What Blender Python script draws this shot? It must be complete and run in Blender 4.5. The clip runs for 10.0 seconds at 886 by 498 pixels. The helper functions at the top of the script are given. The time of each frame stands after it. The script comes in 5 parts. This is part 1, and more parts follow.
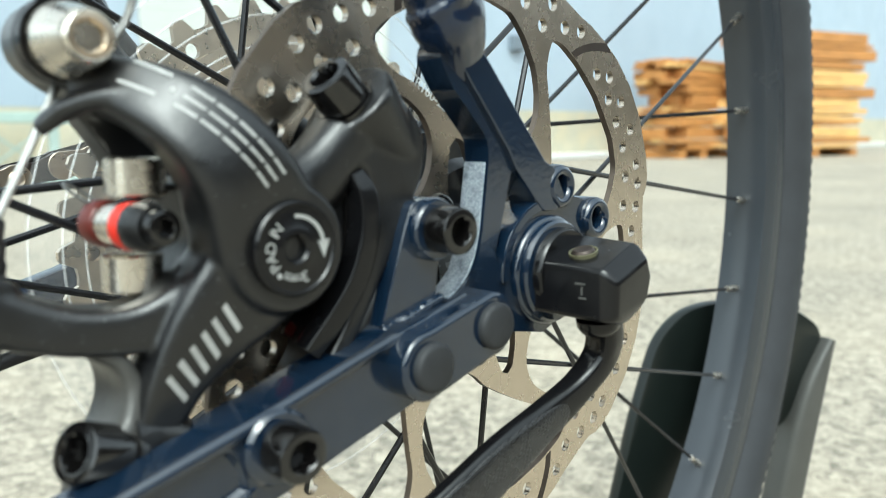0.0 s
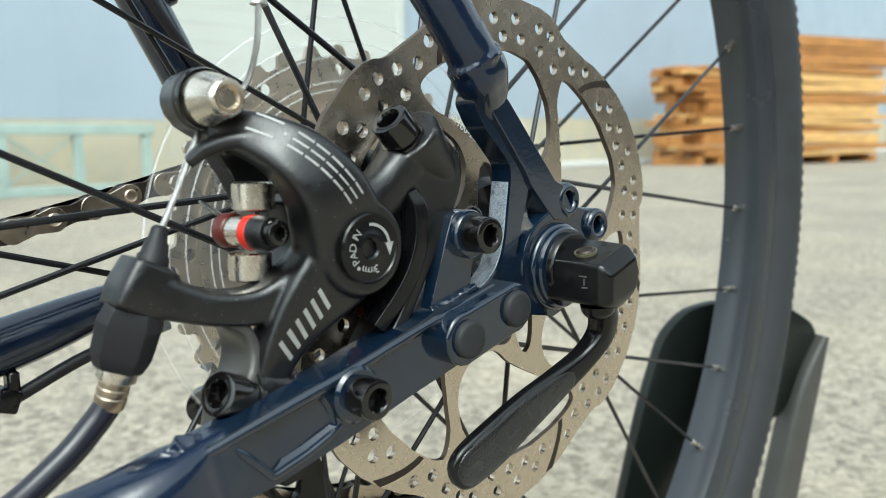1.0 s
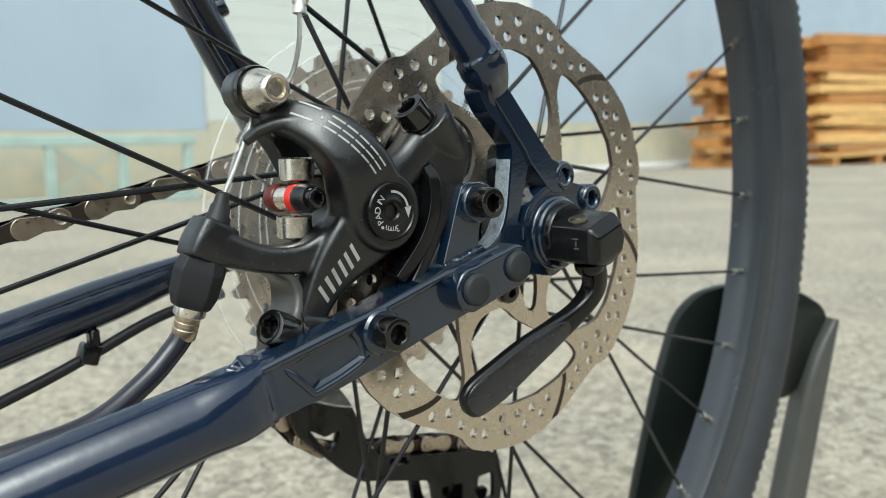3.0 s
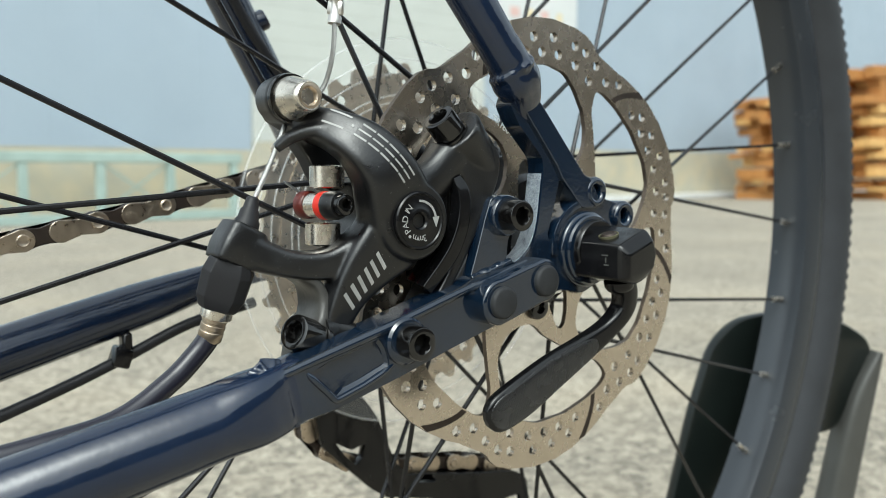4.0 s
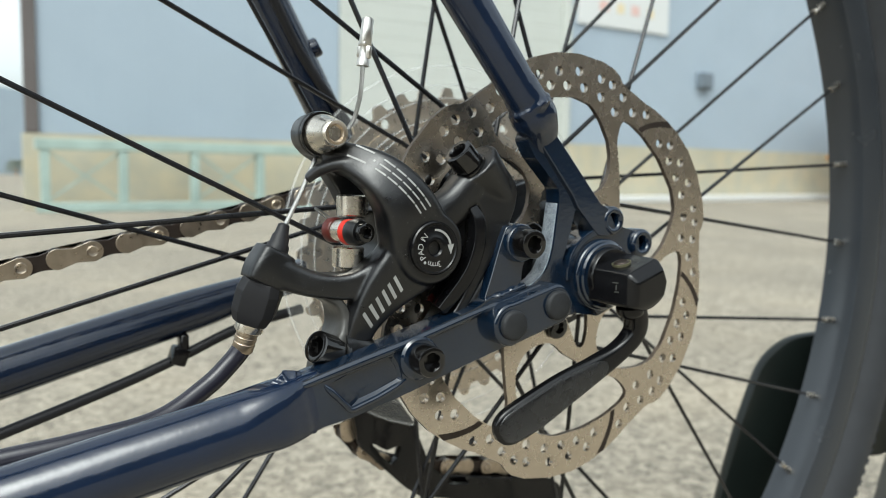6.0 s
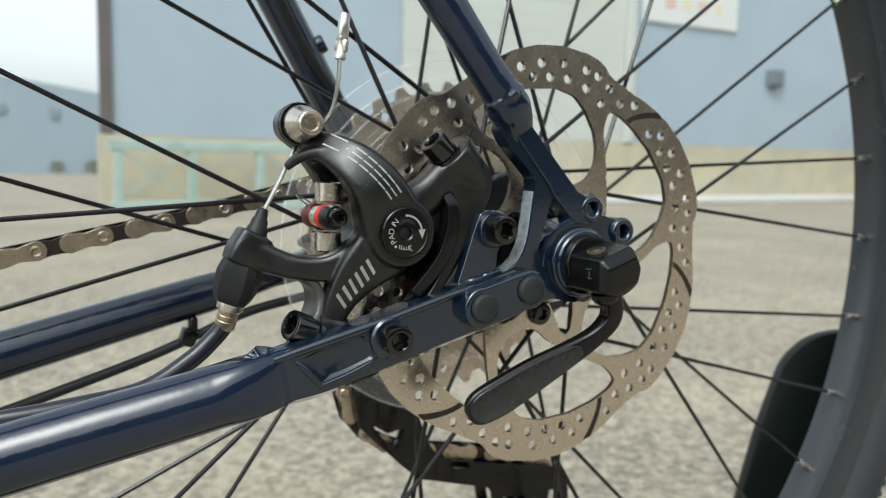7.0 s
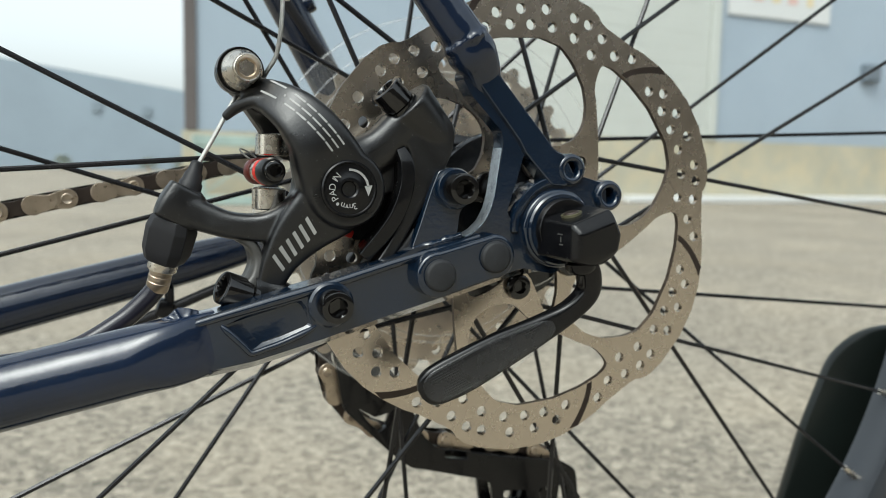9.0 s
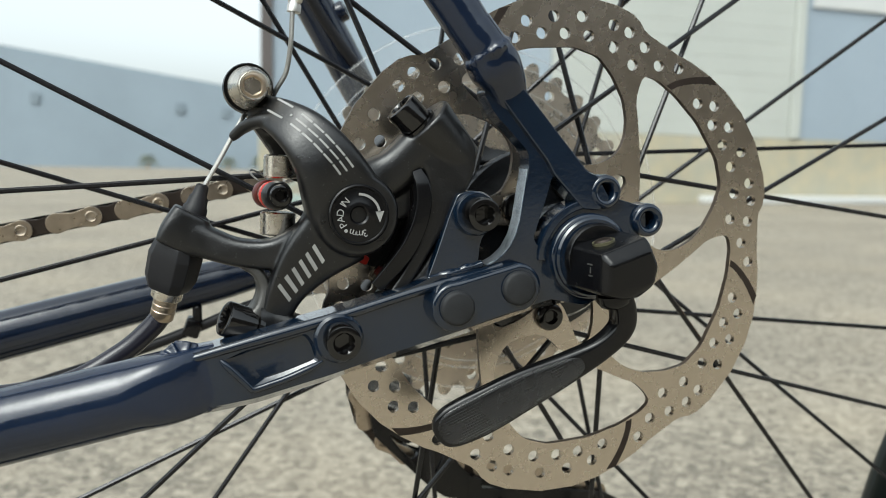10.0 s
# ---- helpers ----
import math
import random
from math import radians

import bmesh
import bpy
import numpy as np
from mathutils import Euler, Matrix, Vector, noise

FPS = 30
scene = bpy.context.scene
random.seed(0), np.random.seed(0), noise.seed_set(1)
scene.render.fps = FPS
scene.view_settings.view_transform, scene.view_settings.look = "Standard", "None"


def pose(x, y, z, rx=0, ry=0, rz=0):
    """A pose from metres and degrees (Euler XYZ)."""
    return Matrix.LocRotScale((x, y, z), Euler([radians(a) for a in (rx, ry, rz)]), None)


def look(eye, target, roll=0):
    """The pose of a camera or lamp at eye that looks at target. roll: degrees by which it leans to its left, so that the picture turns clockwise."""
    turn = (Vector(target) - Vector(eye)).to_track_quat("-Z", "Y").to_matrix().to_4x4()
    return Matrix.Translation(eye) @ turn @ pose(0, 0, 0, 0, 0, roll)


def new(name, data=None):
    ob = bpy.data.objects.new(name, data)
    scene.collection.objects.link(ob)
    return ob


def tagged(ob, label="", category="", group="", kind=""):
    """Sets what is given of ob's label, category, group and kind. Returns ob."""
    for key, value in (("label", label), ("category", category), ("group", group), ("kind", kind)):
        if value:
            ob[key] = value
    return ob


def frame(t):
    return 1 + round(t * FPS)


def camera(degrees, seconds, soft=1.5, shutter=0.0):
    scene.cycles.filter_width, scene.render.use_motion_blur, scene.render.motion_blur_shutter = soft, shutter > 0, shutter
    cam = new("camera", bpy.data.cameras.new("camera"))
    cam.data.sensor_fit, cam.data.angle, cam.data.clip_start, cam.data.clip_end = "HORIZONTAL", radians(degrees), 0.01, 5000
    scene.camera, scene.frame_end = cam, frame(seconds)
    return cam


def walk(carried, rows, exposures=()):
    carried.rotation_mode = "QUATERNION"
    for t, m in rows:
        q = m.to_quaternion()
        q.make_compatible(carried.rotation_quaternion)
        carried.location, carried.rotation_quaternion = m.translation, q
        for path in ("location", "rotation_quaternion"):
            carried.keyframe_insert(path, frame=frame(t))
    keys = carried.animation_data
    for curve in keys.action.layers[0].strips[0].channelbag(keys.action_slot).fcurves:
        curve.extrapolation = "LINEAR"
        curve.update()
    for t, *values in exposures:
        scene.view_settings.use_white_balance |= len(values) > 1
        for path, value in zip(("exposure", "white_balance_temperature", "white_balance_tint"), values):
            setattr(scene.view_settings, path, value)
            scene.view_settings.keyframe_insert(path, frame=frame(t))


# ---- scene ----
AXLE = 0.352  # height of the rear axle over the ground

cam = camera(57.83, 10.0, soft=0.7)
ROWS = [
    (0.0, -0.15265, -0.13915, 0.03165, 81.93, 0.45, -45.0),
    (0.5, -0.17694, -0.15815, 0.03401, 82.561, 0.692, -44.376),
    (1.0, -0.19122, -0.17162, 0.03669, 82.521, 0.816, -43.816),
    (1.5, -0.20045, -0.18259, 0.03981, 82.318, 1.057, -43.363),
    (2.0, -0.20987, -0.19709, 0.04654, 82.126, 1.582, -42.793),
    (2.5, -0.21475, -0.20432, 0.03757, 82.240, 1.791, -42.281),
    (4.0, -0.21173, -0.20984, 0.02488, 84.838, 0.323, -38.274),
    (4.5, -0.20523, -0.20941, 0.02866, 84.505, -0.616, -36.709),
    (5.0, -0.21003, -0.21546, 0.03543, 84.481, -0.792, -35.365),
    (5.5, -0.20937, -0.22430, 0.03685, 84.381, -0.827, -34.112),
    (7.0, -0.18467, -0.26184, 0.03315, 84.335, -0.820, -27.718),
    (7.5, -0.16850, -0.26465, 0.02580, 84.008, -0.888, -25.964),
    (8.0, -0.15379, -0.26257, 0.02138, 83.869, -0.911, -24.943),
    (8.5, -0.14352, -0.26019, 0.01723, 83.990, -0.985, -23.895),
    (9.0, -0.13711, -0.25603, 0.01933, 84.129, -1.133, -22.120),
    (9.5, -0.13344, -0.24825, 0.02296, 84.003, -1.297, -19.708),
    (10.0, -0.11515, -0.24306, 0.02665, 83.956, -1.115, -16.928),
]
walk(cam, [(t, pose(x, y, z + AXLE, rx, ry, rz)) for t, x, y, z, rx, ry, rz in ROWS],
     exposures=[(0.0, 0.84, 6000, -5), (1.0, 0.52, 6050, -3), (2.5, 0.35, 6130, -2), (5.0, 0.36, 6180, 0), (7.0, 0.15, 6250, 1), (10.0, 0.13, 6250, 1)])
cam.data.dof.use_dof = True
cam.data.dof.focus_distance = 0.240
cam.data.dof.aperture_fstop = 16.0

# ---- light ----
world = bpy.data.worlds.new("world")
scene.world = world
world.use_nodes = True
wn, wl = world.node_tree.nodes, world.node_tree.links
sky = wn.new("ShaderNodeTexSky")
sky.sky_type = "NISHITA"
sky.sun_disc = False
sky.sun_elevation, sky.sun_rotation = radians(54), radians(231)
sky.dust_density, sky.ozone_density, sky.air_density = 4.0, 1.0, 1.0
veil = wn.new("ShaderNodeHueSaturation")
veil.inputs["Saturation"].default_value = 0.22
veil.inputs["Value"].default_value = 1.8
wl.new(sky.outputs[0], veil.inputs["Color"])
wl.new(veil.outputs[0], wn["Background"].inputs["Color"])
wn["Background"].inputs["Strength"].default_value = 0.15
sun = new("sun", bpy.data.lights.new("sun", "SUN"))
sun.data.energy, sun.data.angle, sun.data.color = 0.5, radians(30), (1.0, 0.965, 0.91)
sun.matrix_world = look((-3.0, -2.4, 5.2), (0, 0, 0))


# ---- materials ----
def material(name, base, rough=0.5, metal=0.0, spots=(), bump=0.0, bump_scale=400.0, coat=0.0, vary=0.0, vary_scale=30.0, stretch=(1, 1, 1), rough_vary=0.0, spec=0.5):
    """A principled material. spots: (scale, colour, amount, sharpness) layers of noise over the base; vary: brightness change."""
    m = bpy.data.materials.new(name)
    m.use_nodes = True
    n, l = m.node_tree.nodes, m.node_tree.links
    b = n["Principled BSDF"]
    co = n.new("ShaderNodeTexCoord")
    mp = n.new("ShaderNodeMapping")
    mp.inputs["Scale"].default_value = stretch
    l.new(co.outputs["Object"], mp.inputs["Vector"])
    rgb = n.new("ShaderNodeRGB")
    rgb.outputs[0].default_value = (*base, 1)
    col = rgb.outputs[0]
    for scale, c2, amount, sharp in spots:
        tex = n.new("ShaderNodeTexNoise")
        tex.inputs["Scale"].default_value, tex.inputs["Detail"].default_value = scale, 6
        l.new(mp.outputs[0], tex.inputs["Vector"])
        r = n.new("ShaderNodeMapRange")
        r.inputs["From Min"].default_value, r.inputs["From Max"].default_value = 0.5 - 0.5 / sharp + (1 - amount) * 0.25, 0.5 + 0.5 / sharp + (1 - amount) * 0.25
        l.new(tex.outputs["Fac"], r.inputs["Value"])
        mx = n.new("ShaderNodeMix")
        mx.data_type = "RGBA"
        l.new(r.outputs[0], mx.inputs["Factor"])
        l.new(col, mx.inputs["A"])
        mx.inputs["B"].default_value = (*c2, 1)
        col = mx.outputs["Result"]
    if vary:
        tex = n.new("ShaderNodeTexNoise")
        tex.inputs["Scale"].default_value, tex.inputs["Detail"].default_value = vary_scale, 5
        l.new(mp.outputs[0], tex.inputs["Vector"])
        r = n.new("ShaderNodeMapRange")
        r.inputs["From Min"].default_value, r.inputs["From Max"].default_value = 0.25, 0.75
        r.inputs["To Min"].default_value, r.inputs["To Max"].default_value = 1 - vary, 1 + vary
        l.new(tex.outputs["Fac"], r.inputs["Value"])
        mx = n.new("ShaderNodeVectorMath")
        mx.operation = "SCALE"
        l.new(col, mx.inputs[0])
        l.new(r.outputs[0], mx.inputs["Scale"])
        col = mx.outputs[0]
    l.new(col, b.inputs["Base Color"])
    b.inputs["Roughness"].default_value, b.inputs["Metallic"].default_value = rough, metal
    b.inputs["Specular IOR Level"].default_value = spec
    if rough_vary:
        tex = n.new("ShaderNodeTexNoise")
        tex.inputs["Scale"].default_value, tex.inputs["Detail"].default_value = vary_scale * 2, 6
        l.new(mp.outputs[0], tex.inputs["Vector"])
        r = n.new("ShaderNodeMapRange")
        r.inputs["From Min"].default_value, r.inputs["From Max"].default_value = 0.3, 0.7
        r.inputs["To Min"].default_value, r.inputs["To Max"].default_value = max(rough - rough_vary, 0.03), rough + rough_vary
        l.new(tex.outputs["Fac"], r.inputs["Value"])
        l.new(r.outputs[0], b.inputs["Roughness"])
    if coat:
        b.inputs["Coat Weight"].default_value, b.inputs["Coat Roughness"].default_value = coat, 0.06
    if bump:
        tex = n.new("ShaderNodeTexNoise")
        tex.inputs["Scale"].default_value, tex.inputs["Detail"].default_value = bump_scale, 4
        l.new(mp.outputs[0], tex.inputs["Vector"])
        bp = n.new("ShaderNodeBump")
        bp.inputs["Strength"].default_value, bp.inputs["Distance"].default_value = bump, 0.3 / bump_scale
        l.new(tex.outputs["Fac"], bp.inputs["Height"])
        l.new(bp.outputs[0], b.inputs["Normal"])
    return m


NAVY = material("navy_paint", (0.0050, 0.0118, 0.030), 0.17, coat=0.45, vary=0.2, vary_scale=60, bump=0.12, bump_scale=130, rough_vary=0.05, spec=0.48)
NAVY_CAST = material("navy_forging", (0.0042, 0.0110, 0.0240), 0.12, coat=0.8, vary=0.2, vary_scale=60, bump=0.16, bump_scale=650, rough_vary=0.05, spec=0.5)
BLACK_CAST = material("black_cast", (0.0036, 0.0037, 0.0043), 0.34, bump=0.3, bump_scale=1500, vary=0.25, vary_scale=90, rough_vary=0.07, spots=[(1700, (0.16, 0.16, 0.16), 0.14, 24)], spec=0.65)
# Sky reflection on navy paint, put into a pale speckled colour.
SHEEN = material("painted_sheen", (0.19, 0.215, 0.245), 0.3, 0.3, vary=0.35, vary_scale=160, spots=[(2600, (0.50, 0.55, 0.60), 0.7, 2.5), (420, (0.03, 0.045, 0.07), 0.3, 3)], bump=0.6, bump_scale=1100)
BLACK_BOLT = material("black_bolt", (0.0035, 0.0032, 0.0032), 0.12, vary=0.2, rough_vary=0.04, metal=0.0, vary_scale=120, spec=0.7, bump=0.10, bump_scale=900)
BLACK_GLOSS = material("black_gloss", (0.0040, 0.0040, 0.0046), 0.2, vary=0.2, rough_vary=0.08, vary_scale=80, spec=0.36, bump=0.06, bump_scale=300)
BLACK_RUBBER = material("black_rubber", (0.012, 0.012, 0.014), 0.5, vary=0.2, bump=0.1, bump_scale=900, spec=0.35)
GREY_RUBBER = material("grey_rubber", (0.019, 0.020, 0.022), 0.6, vary=0.2, vary_scale=250, bump=0.25, bump_scale=900, spec=0.35)
STEEL = material("steel", (0.70, 0.65, 0.57), 0.26, 1.0, vary=0.10, vary_scale=150, rough_vary=0.08)
def brushed(name, base, rough):
    """Ground steel: crossing fine scratches, smears and small pits."""
    m = material(name, base, rough, 1.0, vary=0.04, vary_scale=90, rough_vary=0.02)
    n, l = m.node_tree.nodes, m.node_tree.links
    co = n.new("ShaderNodeTexCoord")
    heights = []
    for turn, scale in ((28, 300.0), (-50, 340.0)):
        mp = n.new("ShaderNodeMapping")
        mp.inputs["Rotation"].default_value = (0, radians(turn), 0)
        st_map = n.new("ShaderNodeMapping")
        st_map.inputs["Scale"].default_value = (1, 1, 0.012)
        tx = n.new("ShaderNodeTexNoise")
        tx.inputs["Scale"].default_value, tx.inputs["Detail"].default_value = scale * 9, 2
        l.new(co.outputs["Object"], mp.inputs["Vector"])
        l.new(mp.outputs[0], st_map.inputs["Vector"])
        l.new(st_map.outputs[0], tx.inputs["Vector"])
        heights.append(tx.outputs["Fac"])
    ad = n.new("ShaderNodeMath")
    l.new(heights[0], ad.inputs[0])
    l.new(heights[1], ad.inputs[1])
    bp = n.new("ShaderNodeBump")
    bp.inputs["Strength"].default_value, bp.inputs["Distance"].default_value = 0.10, 0.00005
    l.new(ad.outputs[0], bp.inputs["Height"])
    l.new(bp.outputs[0], n["Principled BSDF"].inputs["Normal"])
    # the deeper scratches show bare bright metal
    cut = n.new("ShaderNodeMapRange")
    cut.inputs["From Min"].default_value, cut.inputs["From Max"].default_value, cut.inputs["To Max"].default_value = 1.10, 1.40, 0.22
    l.new(ad.outputs[0], cut.inputs["Value"])
    mx = n.new("ShaderNodeMix")
    mx.data_type = "RGBA"
    mx.inputs["B"].default_value = (0.80, 0.76, 0.68, 1)
    sock = n["Principled BSDF"].inputs["Base Color"]
    l.new(sock.links[0].from_socket, mx.inputs["A"])
    l.new(cut.outputs[0], mx.inputs["Factor"])
    l.new(mx.outputs["Result"], sock)
    return m


ROTOR_STEEL = brushed("rotor_steel", (0.62, 0.545, 0.455), 0.27)
CUT_EDGE = material("cut_steel_edge", (0.16, 0.13, 0.105), 0.45, 0.8, vary=0.25, vary_scale=200)
CABLE_STEEL = material("cable_steel", (0.34, 0.34, 0.33), 0.48, 1.0, vary=0.15, vary_scale=600)
CHAIN_STEEL = material("chain_steel", (0.50, 0.42, 0.33), 0.34, 1.0, vary=0.2, vary_scale=200, rough_vary=0.1)
DARK_STEEL = material("dark_steel", (0.045, 0.034, 0.028), 0.42, 0.6, vary=0.2, vary_scale=200)
ALU = material("aluminium", (0.66, 0.64, 0.60), 0.35, 1.0, vary=0.08, vary_scale=150, rough_vary=0.08)
MATTE_ALU = material("matte_aluminium", (0.060, 0.058, 0.054), 0.42, 0.3, vary=0.25, vary_scale=120, rough_vary=0.1, bump=0.2, bump_scale=700)
BRONZE = material("champagne_metal", (0.52, 0.43, 0.33), 0.34, 1.0, vary=0.2, vary_scale=300)
HUB_BLACK = material("hub_black", (0.012, 0.013, 0.015), 0.2, vary=0.2, vary_scale=90, rough_vary=0.06, spec=0.6)
AXLE_GREY = material("axle_grey", (0.16, 0.17, 0.18), 0.26, 0.6, vary=0.2, vary_scale=90, rough_vary=0.1)
COG = material("nickel_cog", (0.60, 0.51, 0.40), 0.32, 1.0, vary=0.15, vary_scale=120, rough_vary=0.1)
GRIP = material("pebbled_plastic", (0.0055, 0.0055, 0.006), 0.27, vary=0.2, vary_scale=80, spec=0.6, rough_vary=0.08)
SPOKE = material("spoke_black", (0.016, 0.016, 0.018), 0.24, 0.35, vary=0.2, vary_scale=120)
RED = material("red_plastic", (0.50, 0.022, 0.012), 0.35, vary=0.1)
DECAL = material("decal_grey", (0.31, 0.31, 0.30), 0.45, vary=0.15, vary_scale=300)
RIM = material("rim_black", (0.026, 0.030, 0.036), 0.24, vary=0.08, vary_scale=15, rough_vary=0.04, spec=0.55)
HOUSING = material("cable_housing_plastic", (0.019, 0.0185, 0.027), 0.24, vary=0.15, vary_scale=60, bump=0.08, bump_scale=300, spec=0.45)
TYRE = material("tyre_rubber", (0.022, 0.024, 0.028), 0.72, vary=0.2, vary_scale=60, bump=0.2, bump_scale=500)
SIDING = material("blue_siding", (0.335, 0.40, 0.465), 0.55, vary=0.05, vary_scale=1.5, rough_vary=0.1, spots=[(3, (0.30, 0.36, 0.425), 0.3, 2)])
SIDING_WHITE = material("white_siding", (0.49, 0.51, 0.475), 0.6, vary=0.05, vary_scale=2)
PLINTH = material("plinth_concrete", (0.42, 0.40, 0.315), 0.85, vary=0.12, vary_scale=2, spots=[(4, (0.50, 0.43, 0.28), 0.5, 2)], bump=0.3, bump_scale=40)
FLASHING = material("corner_flashing", (0.11, 0.095, 0.09), 0.5, vary=0.15, vary_scale=2)
TEAL = material("teal_paint", (0.33, 0.42, 0.385), 0.5, vary=0.15, vary_scale=6)
WOOD = material("pallet_wood", (0.42, 0.19, 0.05), 0.7, vary=0.35, vary_scale=3, stretch=(1, 1, 8), spots=[(6, (0.22, 0.09, 0.03), 0.5, 3)])
WOOD_PALE = material("pale_wood", (0.60, 0.36, 0.13), 0.7, vary=0.25, vary_scale=3, stretch=(1, 1, 8))
# Leaf green lightened to stand for haze over the distance.
FOLIAGE = material("foliage", (0.22, 0.25, 0.20), 0.7, vary=0.3, vary_scale=5)
SIGN_WHITE = material("sign_white", (0.60, 0.61, 0.60), 0.4, vary=0.03)
SIGN_RED = material("sign_red", (0.62, 0.42, 0.38), 0.5)
SIGN_YELLOW = material("sign_yellow", (0.66, 0.56, 0.36), 0.5)
GREY_METAL = material("grey_metal", (0.085, 0.085, 0.08), 0.45, 0.4, vary=0.1)
DARK_PANEL = material("dark_panel", (0.005, 0.0075, 0.0065), 0.34, vary=0.2, vary_scale=20, coat=0.08, spec=0.35)
DARK_BOX = material("dark_box", (0.14, 0.17, 0.20), 0.5, vary=0.2)
def asphalt():
    m = bpy.data.materials.new("asphalt")
    m.use_nodes = True
    n, l = m.node_tree.nodes, m.node_tree.links
    b = n["Principled BSDF"]
    co = n.new("ShaderNodeTexCoord")
    col = None
    for scale, lo, hi, mixf in ((84.0, (0.10, 0.088, 0.069), (0.44, 0.386, 0.300), 1.0), (210.0, (0.05, 0.045, 0.036), (0.42, 0.375, 0.300), 0.42)):
        v = n.new("ShaderNodeTexVoronoi")
        v.inputs["Scale"].default_value = scale
        l.new(co.outputs["Object"], v.inputs["Vector"])
        sep = n.new("ShaderNodeSeparateColor")
        l.new(v.outputs["Color"], sep.inputs[0])
        mx = n.new("ShaderNodeMix")
        mx.data_type = "RGBA"
        mx.inputs["A"].default_value, mx.inputs["B"].default_value = (*lo, 1), (*hi, 1)
        l.new(sep.outputs[0], mx.inputs["Factor"])
        if col is None:
            col = mx.outputs["Result"]
        else:
            m2 = n.new("ShaderNodeMix")
            m2.data_type = "RGBA"
            m2.inputs["Factor"].default_value = mixf
            l.new(col, m2.inputs["A"])
            l.new(mx.outputs["Result"], m2.inputs["B"])
            col = m2.outputs["Result"]
    tint = n.new("ShaderNodeTexNoise")
    tint.inputs["Scale"].default_value, tint.inputs["Detail"].default_value = 2.3, 5
    l.new(co.outputs["Object"], tint.inputs["Vector"])
    tr = n.new("ShaderNodeMapRange")
    tr.inputs["From Min"].default_value, tr.inputs["From Max"].default_value, tr.inputs["To Max"].default_value = 0.45, 0.7, 0.45
    l.new(tint.outputs["Fac"], tr.inputs["Value"])
    tm = n.new("ShaderNodeMix")
    tm.data_type = "RGBA"
    tm.inputs["B"].default_value = (0.33, 0.28, 0.205, 1)
    l.new(tr.outputs[0], tm.inputs["Factor"])
    l.new(col, tm.inputs["A"])
    col = tm.outputs["Result"]
    big = n.new("ShaderNodeTexNoise")
    big.inputs["Scale"].default_value, big.inputs["Detail"].default_value = 1.1, 8
    l.new(co.outputs["Object"], big.inputs["Vector"])
    r = n.new("ShaderNodeMapRange")
    r.inputs["From Min"].default_value, r.inputs["From Max"].default_value = 0.3, 0.7
    r.inputs["To Min"].default_value, r.inputs["To Max"].default_value = 0.87, 1.13
    l.new(big.outputs["Fac"], r.inputs["Value"])
    sc = n.new("ShaderNodeVectorMath")
    sc.operation = "SCALE"
    l.new(col, sc.inputs[0])
    l.new(r.outputs[0], sc.inputs["Scale"])
    l.new(sc.outputs[0], b.inputs["Base Color"])
    b.inputs["Roughness"].default_value = 0.85
    bp = n.new("ShaderNodeBump")
    bp.inputs["Strength"].default_value, bp.inputs["Distance"].default_value = 0.4, 0.003
    l.new(v.outputs["Distance"], bp.inputs["Height"])
    l.new(bp.outputs[0], b.inputs["Normal"])
    return m


def pebbled(m):
    """Staggered rows of small raised beads pressed into the plastic, along the lever."""
    n, l = m.node_tree.nodes, m.node_tree.links
    co = n.new("ShaderNodeTexCoord")
    at = n.new("ShaderNodeCombineXYZ")
    for k, way in enumerate(((0.893, 0, 0.450), (-0.450, 0, 0.893))):
        dot = n.new("ShaderNodeVectorMath")
        dot.operation = "DOT_PRODUCT"
        dot.inputs[1].default_value = way
        l.new(co.outputs["Object"], dot.inputs[0])
        l.new(dot.outputs["Value"], at.inputs[k])
    v = n.new("ShaderNodeTexBrick")
    v.inputs["Scale"].default_value, v.inputs["Brick Width"].default_value, v.inputs["Row Height"].default_value = 1.0, 0.00135, 0.00082
    v.inputs["Mortar Size"].default_value, v.inputs["Mortar Smooth"].default_value = 0.00024, 0.7
    l.new(at.outputs[0], v.inputs["Vector"])
    bp = n.new("ShaderNodeBump")
    bp.invert = True
    bp.inputs["Strength"].default_value, bp.inputs["Distance"].default_value = 1.0, 0.0004
    l.new(v.outputs["Fac"], bp.inputs["Height"])
    l.new(bp.outputs[0], n["Principled BSDF"].inputs["Normal"])


pebbled(GRIP)
ASPHALT = asphalt()
SHED = material("shed_siding", (0.26, 0.315, 0.365), 0.6, vary=0.06, vary_scale=0.6)
SLATE = material("slate", (0.20, 0.245, 0.28), 0.5, vary=0.1)
OLIVE = material("olive_ring", (0.085, 0.08, 0.045), 0.4, vary=0.4, vary_scale=500)
DARK_RED = material("dark_red", (0.09, 0.016, 0.012), 0.3, vary=0.1)
BACK_WALL = material("plain_wall", (0.11, 0.094, 0.08), 0.8, vary=0.15, vary_scale=1.0)
CLEAR = bpy.data.materials.new("clear_plastic")
CLEAR.use_nodes = True
cb = CLEAR.node_tree.nodes["Principled BSDF"]
cb.inputs["Base Color"].default_value, cb.inputs["Roughness"].default_value = (0.97, 0.98, 0.97, 1), 0.06
cb.inputs["Alpha"].default_value = 0.05
CLEAR_EDGE = CLEAR.copy()
CLEAR_EDGE.name = "clear_plastic_edge"
CLEAR_EDGE.node_tree.nodes["Principled BSDF"].inputs["Alpha"].default_value = 0.16


# ---- mesh tools: bike geometry in millimetres, from the axle in the plane of the brake disc ----
MM = Matrix.Translation((0, 0, AXLE)) @ Matrix.Scale(0.001, 4)


